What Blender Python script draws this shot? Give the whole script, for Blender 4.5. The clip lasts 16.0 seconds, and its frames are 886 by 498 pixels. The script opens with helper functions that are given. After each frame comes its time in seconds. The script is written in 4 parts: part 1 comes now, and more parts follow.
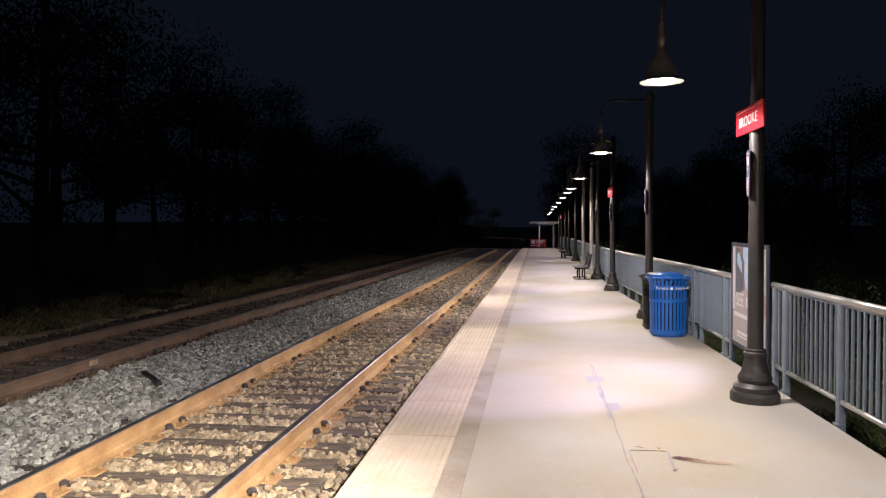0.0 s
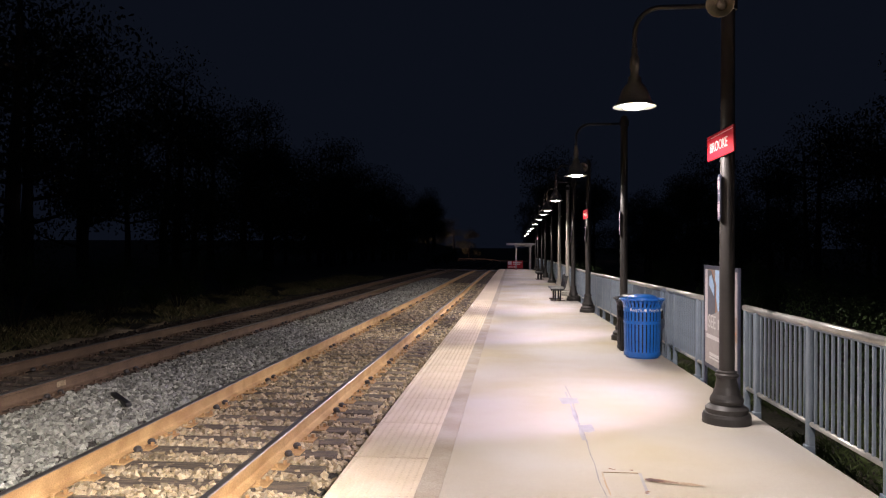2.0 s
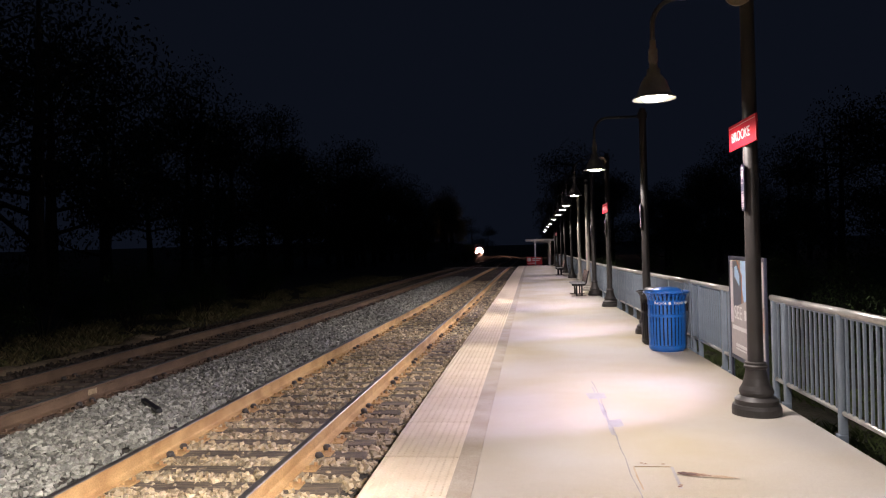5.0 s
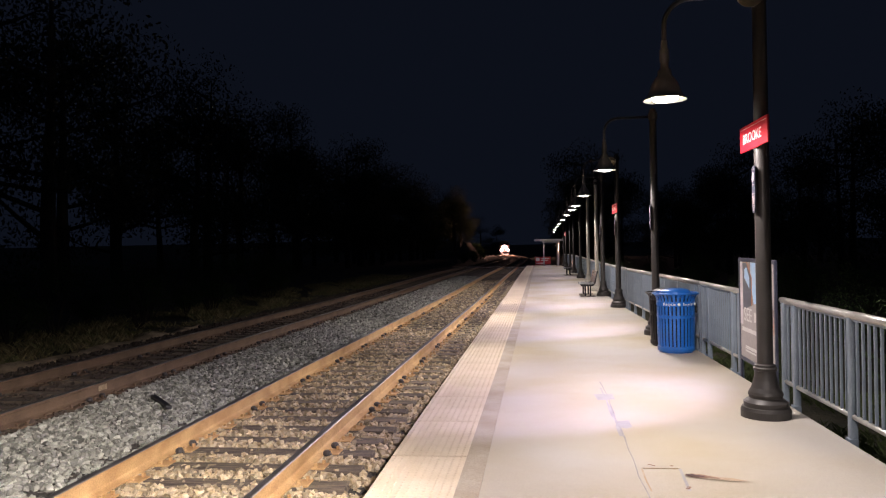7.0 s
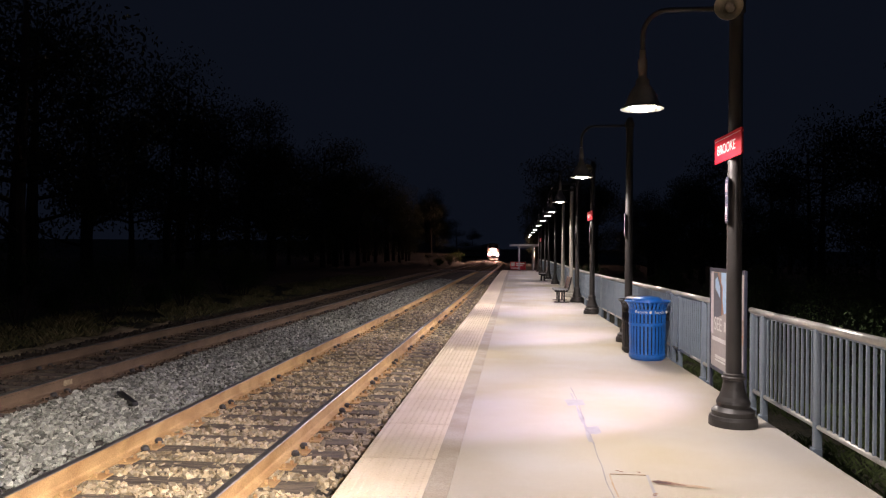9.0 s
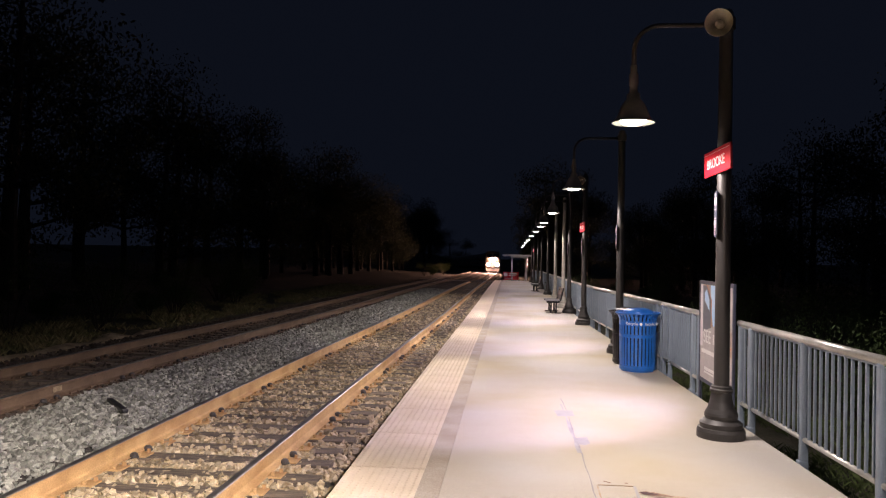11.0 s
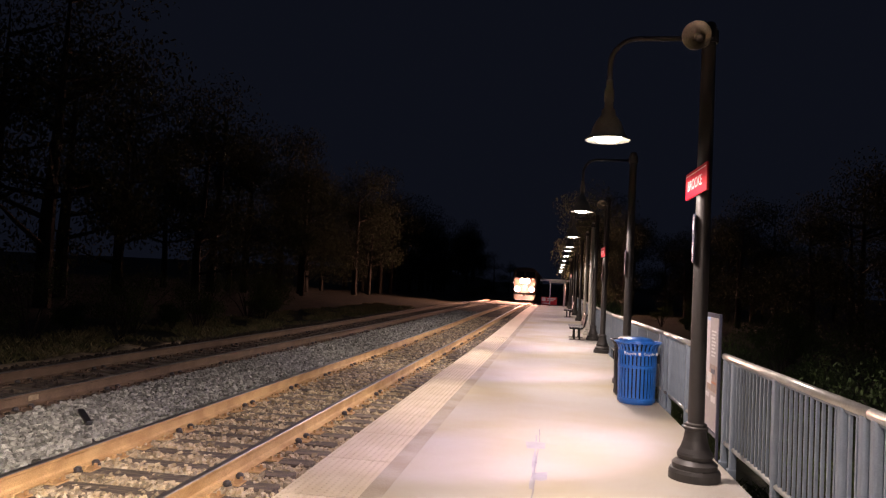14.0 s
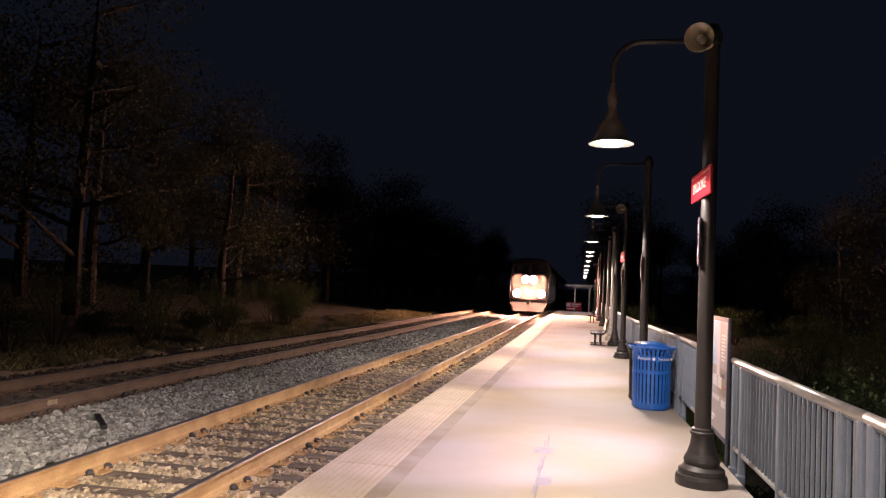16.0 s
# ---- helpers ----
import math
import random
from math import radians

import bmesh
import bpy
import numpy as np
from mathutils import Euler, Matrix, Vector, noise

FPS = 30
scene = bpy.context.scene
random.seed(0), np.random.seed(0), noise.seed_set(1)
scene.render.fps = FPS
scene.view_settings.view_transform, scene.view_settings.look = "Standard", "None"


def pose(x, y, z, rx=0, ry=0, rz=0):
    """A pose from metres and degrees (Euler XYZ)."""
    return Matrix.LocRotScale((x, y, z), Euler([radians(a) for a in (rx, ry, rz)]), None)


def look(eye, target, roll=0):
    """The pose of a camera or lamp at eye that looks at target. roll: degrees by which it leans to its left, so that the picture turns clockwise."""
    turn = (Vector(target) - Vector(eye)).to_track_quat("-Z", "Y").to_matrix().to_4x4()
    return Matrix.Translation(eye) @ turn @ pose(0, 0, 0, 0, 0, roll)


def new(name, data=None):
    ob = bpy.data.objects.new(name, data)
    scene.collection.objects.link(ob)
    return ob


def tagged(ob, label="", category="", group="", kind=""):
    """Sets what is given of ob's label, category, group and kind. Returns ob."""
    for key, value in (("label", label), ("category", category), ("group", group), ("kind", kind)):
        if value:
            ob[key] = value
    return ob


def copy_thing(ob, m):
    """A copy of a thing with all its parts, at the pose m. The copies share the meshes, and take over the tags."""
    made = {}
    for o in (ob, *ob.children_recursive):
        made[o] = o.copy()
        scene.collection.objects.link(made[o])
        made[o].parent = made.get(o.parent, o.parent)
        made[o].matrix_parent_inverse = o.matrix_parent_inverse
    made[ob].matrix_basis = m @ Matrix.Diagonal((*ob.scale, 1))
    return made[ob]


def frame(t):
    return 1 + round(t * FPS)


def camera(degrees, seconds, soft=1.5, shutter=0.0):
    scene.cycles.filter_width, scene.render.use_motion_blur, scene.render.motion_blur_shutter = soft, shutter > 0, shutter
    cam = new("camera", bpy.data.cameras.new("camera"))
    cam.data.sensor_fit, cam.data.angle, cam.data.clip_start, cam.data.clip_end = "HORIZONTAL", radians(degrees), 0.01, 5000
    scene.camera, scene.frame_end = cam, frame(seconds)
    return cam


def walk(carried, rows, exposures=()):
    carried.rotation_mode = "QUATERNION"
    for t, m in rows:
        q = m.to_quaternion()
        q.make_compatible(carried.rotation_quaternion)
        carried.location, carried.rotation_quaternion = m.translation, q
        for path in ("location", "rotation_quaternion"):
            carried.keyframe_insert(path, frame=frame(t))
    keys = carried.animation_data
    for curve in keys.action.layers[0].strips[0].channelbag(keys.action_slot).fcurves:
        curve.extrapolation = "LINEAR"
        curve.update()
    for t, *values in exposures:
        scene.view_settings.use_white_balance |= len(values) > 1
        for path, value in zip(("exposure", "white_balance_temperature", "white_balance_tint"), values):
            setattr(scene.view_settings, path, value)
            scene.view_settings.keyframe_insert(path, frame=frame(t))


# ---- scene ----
PATH = [
    (0, (0.565, 0.21, 1.754), (0.317, 2.193, 1.69), -0.29),
    (0.5, (0.59, 0.213, 1.75), (0.363, 2.199, 1.704), 0.08),
    (1, (0.595, 0.202, 1.755), (0.389, 2.192, 1.727), 0.31),
    (1.5, (0.597, 0.209, 1.755), (0.405, 2.2, 1.742), 0.4),
    (2, (0.588, 0.203, 1.757), (0.401, 2.194, 1.749), 0.13),
    (2.5, (0.582, 0.184, 1.76), (0.396, 2.175, 1.75), -0.33),
    (3, (0.569, 0.182, 1.759), (0.378, 2.173, 1.744), -1.04),
    (3.5, (0.546, 0.178, 1.771), (0.35, 2.168, 1.755), -1.62),
    (4, (0.532, 0.181, 1.767), (0.323, 2.17, 1.753), -1.87),
    (4.5, (0.543, 0.184, 1.761), (0.319, 2.171, 1.75), -1.76),
    (7, (0.535, 0.174, 1.767), (0.276, 2.158, 1.754), -1.16),
    (7.5, (0.538, 0.171, 1.766), (0.282, 2.155, 1.752), -0.92),
    (8, (0.539, 0.169, 1.758), (0.296, 2.154, 1.744), -0.51),
    (8.5, (0.551, 0.171, 1.757), (0.33, 2.159, 1.747), -0.06),
    (9, (0.542, 0.187, 1.761), (0.348, 2.178, 1.755), 0.41),
    (11.5, (0.584, 0.135, 1.771), (0.412, 2.127, 1.803), 1.16),
    (12, (0.717, 0.209, 1.77), (0.546, 2.201, 1.818), 1.45),
    (12.5, (0.899, 0.388, 1.762), (0.684, 2.376, 1.826), 1.78),
    (13, (1.06, 0.403, 1.76), (0.807, 2.385, 1.83), 2.09),
    (13.5, (1.236, 0.417, 1.757), (0.946, 2.394, 1.829), 2.44),
    (14, (1.372, 0.56, 1.768), (1.069, 2.535, 1.844), 2.74),
    (14.5, (1.45, 0.611, 1.772), (1.165, 2.589, 1.849), 2.81),
    (15, (1.468, 0.664, 1.769), (1.176, 2.64, 1.852), 2.7),
    (15.5, (1.498, 0.673, 1.767), (1.175, 2.645, 1.85), 2.55),
    (16, (1.59, 0.567, 1.766), (1.217, 2.529, 1.855), 2.47),
]
cam = camera(61.9, 16.0, soft=1.2, shutter=0.5)
walk(cam, [(t, look(eye, target, roll)) for t, eye, target, roll in PATH], [(0, 0.22, 6250, 13), (10, 0.22, 6350, 14), (13, 0.20, 6750, 20), (16, 0.20, 6850, 21)])

# ---- lie of the land ----
TOR, FAR_TOR = -0.06, 0.03      # tops of the rails against the platform
NEAR, FAR = -2.385, -6.10       # track centres
POLES = (-6.2, 0.75, 7.87, 14.8, 21.6, 26.7, 29.5, 34.5, 41.0, 48.7, 54.5, 62.5, 69.0)   # lamp posts
THROWS = (1.4, 2.8, 0.18, 0.5, 0.7, 0.7)      # hand-set power factor of each lamp's beams towards the track
POLE_X = 2.74
END = 75.0                      # end of the platform
GY = (-200, 10, 21, 27, 45, 60, 75, 115, 150, 183, 221, 268, 330, 420, 700)
GZ = (0, 0, -0.12, -0.18, -0.24, -0.36, -0.56, -1.00, -1.25, -1.50, -1.85, -2.6, -3.4, -4.5, -5)


def grade(y):
    return float(sum(np.interp(y + d, GY, GZ) for d in (-6, -3, 0, 3, 6)) / 5)


def bend(y):
    """The tracks swing to the left past the platform."""
    return -0.00097 * max(0.0, y - 135.0) ** 2 if y < 330 else -36.9 - 0.38 * (y - 330)


def rail_line(y):
    """The railing's line along the back of the platform."""
    return 3.22 - 0.018 * (min(max(y, 4), 22) - 5)


# ---- world ----
world = bpy.data.worlds.new("night")
scene.world = world
world.use_nodes = True
wn = world.node_tree.nodes
wn["Background"].inputs[0].default_value = (0.13, 0.175, 0.32, 1)
wn["Background"].inputs[1].default_value = 0.025

LAMP_POOL, LAMP_RIM = (0.72, 0.585, 1.0), (1.0, 0.88, 0.80)      # pinkish in the pool, yellower towards its rim
LAMP_WATTS, POOL_WATTS, LOBE_WATTS, THROW_WATTS = 410, 460, 540, 2500


def lamp_light(x, y, z, strength=1.0, throw=1.0):
    """The light of one platform lamp: a wide cone, a cooler pool shielded on the railing side, two lobes along the platform and two towards the track."""
    beams = [(LAMP_WATTS, 158, 0.30, 0.08, 0, LAMP_RIM), (POOL_WATTS, 88, 0.45, 0.53, 0.49, LAMP_POOL)]
    if y < 36:
        beams += [(LOBE_WATTS, 84, 1.0, 0.12, -1.15, LAMP_RIM), (LOBE_WATTS, 84, 1.0, 0.12, 1.15, LAMP_RIM), (THROW_WATTS * throw, 48, 1.0, 1.18, -1.1, LAMP_RIM), (THROW_WATTS * throw, 48, 1.0, 1.18, 1.1, LAMP_RIM)]
    for watts, cone, blend, aside, along, colour in beams:
        d = bpy.data.lights.new("lamp_light", "SPOT")
        d.energy, d.color, d.spot_size, d.spot_blend, d.shadow_soft_size = watts * strength, colour, radians(cone), blend, 0.09
        ob = new("lamp_light", d)
        ob.matrix_world = look((x, y, z), (x - aside, y + along, z - 1))


# ---- materials ----
def material(name, colour, rough=0.7, metal=0.0, var=0.25, scale=6.0, fine=90.0, bump=0.25, bump_dist=0.004, second=None, rand=0.0, island=0.0, coat=0.0, stretch=(1, 1, 1)):
    m = bpy.data.materials.new(name)
    m.use_nodes = True
    nt = m.node_tree
    n, l = nt.nodes, nt.links
    b = n["Principled BSDF"]
    b.inputs["Roughness"].default_value, b.inputs["Metallic"].default_value = rough, metal
    b.inputs["Coat Weight"].default_value = coat
    tc, mp = n.new("ShaderNodeTexCoord"), n.new("ShaderNodeMapping")
    mp.inputs["Scale"].default_value = stretch
    l.new(tc.outputs["Object"], mp.inputs["Vector"])
    n1, n2 = n.new("ShaderNodeTexNoise"), n.new("ShaderNodeTexNoise")
    for q, sc, de in ((n1, scale, 5), (n2, fine, 4)):
        q.inputs["Scale"].default_value, q.inputs["Detail"].default_value = sc, de
        l.new(mp.outputs[0], q.inputs["Vector"])
    ramp = n.new("ShaderNodeValToRGB")
    c2 = second or tuple(c * (1 - var) for c in colour)
    ramp.color_ramp.elements[0].color, ramp.color_ramp.elements[0].position = (*c2, 1), 0.36
    ramp.color_ramp.elements[1].color, ramp.color_ramp.elements[1].position = (*colour, 1), 0.62
    l.new(n1.outputs[0], ramp.inputs[0])
    mix = n.new("ShaderNodeMix")
    mix.data_type, mix.blend_type = "RGBA", "MULTIPLY"
    mix.inputs[0].default_value = 1.0
    r2 = n.new("ShaderNodeMapRange")
    r2.inputs[1].default_value, r2.inputs[2].default_value = 0.3, 0.7
    r2.inputs[3].default_value, r2.inputs[4].default_value = 1 - var * 0.8, 1 + var * 0.5
    l.new(n2.outputs[0], r2.inputs[0])
    l.new(ramp.outputs[0], mix.inputs[6])
    l.new(r2.outputs[0], mix.inputs[7])
    out = mix.outputs[2]
    for amount, node, sock in ((rand, "ShaderNodeObjectInfo", "Random"), (island, "ShaderNodeNewGeometry", "Random Per Island")):
        if amount:
            src, mr, mm = n.new(node), n.new("ShaderNodeMapRange"), n.new("ShaderNodeMix")
            mr.inputs[3].default_value, mr.inputs[4].default_value = 1 - amount, 1 + amount * 0.7
            mm.data_type, mm.blend_type = "RGBA", "MULTIPLY"
            mm.inputs[0].default_value = 1.0
            l.new(src.outputs[sock], mr.inputs[0])
            l.new(out, mm.inputs[6])
            l.new(mr.outputs[0], mm.inputs[7])
            out = mm.outputs[2]
    l.new(out, b.inputs["Base Color"])
    rr = n.new("ShaderNodeMapRange")
    rr.inputs[3].default_value, rr.inputs[4].default_value = max(0.03, rough - 0.12), min(1, rough + 0.12)
    l.new(n1.outputs[0], rr.inputs[0])
    l.new(rr.outputs[0], b.inputs["Roughness"])
    if bump:
        bp = n.new("ShaderNodeBump")
        bp.inputs["Strength"].default_value, bp.inputs["Distance"].default_value = bump, bump_dist
        l.new(n2.outputs[0], bp.inputs["Height"])
        l.new(bp.outputs[0], b.inputs["Normal"])
    return m


def glow(name, colour, strength):
    m = bpy.data.materials.new(name)
    m.use_nodes = True
    b = m.node_tree.nodes["Principled BSDF"]
    b.inputs["Base Color"].default_value = (0.8, 0.8, 0.8, 1)
    b.inputs["Emission Color"].default_value = (*colour, 1)
    b.inputs["Emission Strength"].default_value = strength
    return m


CONCRETE = material("concrete", (0.50, 0.47, 0.425), 0.75, 0, 0.18, 0.45, 160, 0.25, 0.002, second=(0.44, 0.375, 0.25))
CONCRETE_EDGE = material("weathered_concrete", (0.455, 0.40, 0.325), 0.85, 0, 0.25, 2.2, 90, 0.4, 0.004, second=(0.37, 0.305, 0.22))
TACTILE = material("tactile_yellow", (0.68, 0.585, 0.45), 0.65, 0, 0.12, 2.5, 60, 0.2, 0.002, second=(0.61, 0.51, 0.36), rand=0.05)
# for dishes added round the train's lights to widen their glare
CHROME = material("lamp_reflector", (0.85, 0.84, 0.82), 0.22, 1.0, 0.05, 8, 60, 0)
CRACK = material("crack_filler", (0.36, 0.34, 0.34), 0.85, 0, 0.3, 8, 80)
PATCH = material("pale_patch", (0.41, 0.39, 0.385), 0.8, 0, 0.2, 5, 120)
RUST_STAIN = material("rust_stain", (0.20, 0.10, 0.065), 0.85, 0, 0.4, 9, 60, second=(0.30, 0.19, 0.12))
RUST_RUN = material("rust_run", (0.44, 0.31, 0.19), 0.85, 0, 0.3, 9, 60, second=(0.48, 0.40, 0.30))
RUST_CORE = material("rust_core", (0.10, 0.05, 0.045), 0.85, 0, 0.3, 9, 60)
RUST = material("rail_rust", (0.52, 0.34, 0.15), 0.75, 0.0, 0.3, 3, 70, 0.3, 0.003, second=(0.38, 0.22, 0.09))
# the far rails' weaker lamplight is put into this darker brown
SHADED_RUST = material("shaded_rail_rust", (0.17, 0.11, 0.068), 0.8, 0.0, 0.3, 3, 70, 0.3, 0.003, second=(0.11, 0.07, 0.042))
STEEL = material("polished_steel", (0.42, 0.40, 0.38), 0.46, 1.0, 0.25, 4, 60, 0.15, 0.002)
TIE = material("tie_wood", (0.19, 0.15, 0.105), 0.85, 0, 0.4, 5, 40, 0.6, 0.008, second=(0.075, 0.06, 0.047), rand=0.35, stretch=(0.5, 6, 6))
PLANK = material("grey_plank", (0.34, 0.31, 0.27), 0.85, 0, 0.3, 3, 40, 0.4, 0.004, rand=0.2, stretch=(0.4, 5, 5))
BALLAST_BED = material("ballast_bed", (0.07, 0.06, 0.05), 0.95, 0, 0.6, 14, 45, 1.0, 0.03, second=(0.04, 0.034, 0.028))
STONE_GREY = material("ballast_grey", (0.345, 0.35, 0.295), 0.85, 0, 0.35, 20, 120, 0.5, 0.006, island=0.6)
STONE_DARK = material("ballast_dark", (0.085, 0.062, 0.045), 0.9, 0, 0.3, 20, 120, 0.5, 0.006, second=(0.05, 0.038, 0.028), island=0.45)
STONE_WARM = material("ballast_warm", (0.46, 0.39, 0.265), 0.85, 0, 0.3, 20, 120, 0.5, 0.006, second=(0.37, 0.28, 0.15), island=0.55)
GRASSY = material("rough_ground", (0.04, 0.042, 0.024), 0.95, 0, 0.5, 1.2, 18, 0.8, 0.05, second=(0.075, 0.066, 0.04))
BLADE = material("dry_grass", (0.38, 0.31, 0.16), 0.8, 0, 0.3, 2, 10, 0, second=(0.16, 0.17, 0.06), island=0.4)
LEAF = material("leaf_green", (0.058, 0.070, 0.040), 0.9, 0, 0.35, 1.5, 9, 0, second=(0.035, 0.043, 0.026), island=0.4)
def let_light_through(m, share):
    """Mixes a translucent share into a leaf's surface."""
    n, l = m.node_tree.nodes, m.node_tree.links
    b, out = n["Principled BSDF"], n["Material Output"]
    tr, mx = n.new("ShaderNodeBsdfTranslucent"), n.new("ShaderNodeMixShader")
    l.new(b.inputs["Base Color"].links[0].from_socket, tr.inputs["Color"])
    mx.inputs[0].default_value = share
    l.new(b.outputs[0], mx.inputs[1])
    l.new(tr.outputs[0], mx.inputs[2])
    l.new(mx.outputs[0], out.inputs["Surface"])


let_light_through(LEAF, 0.45)
BUSH = material("bush_green", (0.085, 0.13, 0.045), 0.8, 0, 0.35, 1.5, 9, 0, second=(0.05, 0.08, 0.03), island=0.4)
let_light_through(BUSH, 0.35)
EARTH = material("sandy_earth", (0.52, 0.41, 0.27), 0.95, 0, 0.35, 3, 40, 0.8, 0.02, second=(0.26, 0.20, 0.12))
TURF = material("green_grass", (0.11, 0.145, 0.05), 0.85, 0, 0.35, 1.5, 9, 0, second=(0.08, 0.11, 0.035), island=0.4)
BARK = material("bark", (0.06, 0.05, 0.04), 0.9, 0, 0.4, 3, 25, 0.8, 0.03, stretch=(3, 3, 0.6))
# pale tone standing in for lamplight on two of the posts
POST_PALE = material("lamplit_post_tone", (0.42, 0.40, 0.34), 0.5, 0.0, 0.18, 5, 150, 0.12, 0.001)
POST_BROWN = material("bronze_paint", (0.052, 0.047, 0.045), 0.48, 0.0, 0.18, 5, 150, 0.12, 0.001)
GALV = material("grey_blue_paint", (0.25, 0.305, 0.37), 0.42, 0.15, 0.15, 6, 120, 0.08, 0.001)
RAIL_TOP = material("worn_handrail", (0.55, 0.54, 0.51), 0.32, 0.45, 0.2, 5, 90, 0.08, 0.001)
RED = material("sign_red", (0.55, 0.015, 0.03), 0.45, 0, 0.08, 3, 40, 0.03, 0.001)
WHITE = material("white_vinyl", (0.78, 0.76, 0.74), 0.5, 0, 0.06, 5, 40, 0)
NAVY = material("navy_enamel", (0.05, 0.055, 0.09), 0.45, 0, 0.15, 5, 40, 0.03, 0.001)
BLUE = material("blue_enamel", (0.02, 0.16, 0.60), 0.34, 0, 0.15, 6, 90, 0.06, 0.001, coat=0.3)
BLACK = material("black_enamel", (0.018, 0.018, 0.02), 0.42, 0, 0.2, 6, 90, 0.06, 0.001)
LINER = material("dark_liner", (0.008, 0.012, 0.03), 0.8, 0, 0.2, 6, 90, 0)
HORN = material("beige_horn", (0.58, 0.51, 0.41), 0.55, 0, 0.2, 8, 60, 0.05, 0.001)
# lightened so the colour hints at the lamp's glare on its shade
SHADE = material("shade_paint", (0.20, 0.185, 0.165), 0.4, 0, 0.15, 8, 60, 0.03, 0.001)
REFLECTOR = material("shade_lining", (0.30, 0.29, 0.27), 0.35, 0, 0.05, 8, 60, 0)
LENS = glow("lamp_lens", (1.0, 0.94, 0.80), 18.0)
BEAM = glow("headlight_glow", (1.0, 0.52, 0.36), 4200.0)
DITCH = glow("ditch_glow", (1.0, 0.51, 0.35), 2900.0)
BODY = material("coach_grey", (0.30, 0.29, 0.31), 0.4, 0.5, 0.12, 2, 50, 0.05, 0.002)
# tone chosen so the nose lights up like glare around the lamps
GLARE_NOSE = material("glare_nose_paint", (0.17, 0.125, 0.115), 0.6, 0.0, 0.12, 2, 50, 0.05, 0.002)
BODY_DARK = material("loco_paint", (0.03, 0.026, 0.03), 0.55, 0.0, 0.15, 2, 50, 0.05, 0.002)
UNDER = material("undercarriage", (0.018, 0.017, 0.016), 0.8, 0, 0.3, 4, 50, 0.2, 0.003)
GLASS_DARK = material("dark_glass", (0.012, 0.014, 0.018), 0.08, 0, 0.05, 3, 30, 0)
ROOFING = material("canopy_metal", (0.30, 0.29, 0.28), 0.5, 0.2, 0.15, 3, 50, 0.05, 0.002)
P_PINK = material("print_pink", (0.42, 0.33, 0.36), 0.5, 0, 0.15, 30, 90, 0)
P_GREY = material("poster_grey", (0.48, 0.44, 0.43), 0.5, 0, 0.1, 2, 20, 0)
P_RUST = material("poster_orange", (0.55, 0.22, 0.10), 0.5, 0, 0.2, 6, 30, 0)
P_DARK = material("poster_dark", (0.14, 0.15, 0.18), 0.5, 0, 0.2, 3, 20, 0)
P_SKY = material("poster_sky", (0.40, 0.66, 0.92), 0.5, 0, 0.1, 3, 20, 0, second=(0.5, 0.66, 0.85))
P_TAN = material("poster_tan", (0.50, 0.36, 0.25), 0.5, 0, 0.25, 5, 20, 0, second=(0.30, 0.24, 0.22))
P_LIGHT = material("poster_pale", (0.76, 0.70, 0.72), 0.5, 0, 0.1, 4, 20, 0)


# ---- mesh helpers ----
def mesh_of(name, bm, *mats, smooth=False):
    me = bpy.data.meshes.new(name)
    bm.normal_update()
    bm.to_mesh(me)
    bm.free()
    for m in mats:
        me.materials.append(m)
    if smooth:
        me.polygons.foreach_set("use_smooth", [True] * len(me.polygons))
    return me


def link(name, me, parent=None, label="", m=None, kind=""):
    ob = new(name, me)
    if parent:
        ob.parent = parent
    if m is not None:
        ob.matrix_basis = m
    return tagged(ob, label=label, kind=kind)


def part(name, bm, mat, parent=None, label="", smooth=False, m=None):
    mats = mat if isinstance(mat, (list, tuple)) else (mat,)
    return link(name, mesh_of(name, bm, *mats, smooth=smooth), parent, label, m)


def box(bm, x0, x1, y0, y1, z0, z1, bevel=0.0, idx=0):
    r = bmesh.ops.create_cube(bm, size=1.0, matrix=Matrix.LocRotScale(((x0 + x1) / 2, (y0 + y1) / 2, (z0 + z1) / 2), None, (x1 - x0, y1 - y0, z1 - z0)))
    fs = {f for v in r["verts"] for f in v.link_faces}
    for f in fs:
        f.material_index = idx
    if bevel:
        es = list({e for v in r["verts"] for e in v.link_edges})
        bmesh.ops.bevel(bm, geom=es, offset=bevel, segments=2, affect="EDGES", profile=0.6)
    return bm


def boxed(*a, bevel=0.0):
    return box(bmesh.new(), *a, bevel=bevel)


def lathe(bm, profile, seg=24, m=Matrix(), cap=True):
    """Turns (radius, height) pairs about z."""
    rings = []
    for r, z in profile:
        rings.append([bm.verts.new(m @ Vector((r * math.cos(a), r * math.sin(a), z))) for a in (2 * math.pi * k / seg for k in range(seg))])
    for a, b in zip(rings, rings[1:]):
        for k in range(seg):
            bm.faces.new((a[k], a[(k + 1) % seg], b[(k + 1) % seg], b[k]))
    if cap:
        bm.faces.new(rings[0][::-1])
        bm.faces.new(rings[-1])
    return bm


def turned(profile, seg=24, m=Matrix(), cap=True):
    return lathe(bmesh.new(), profile, seg, m, cap)


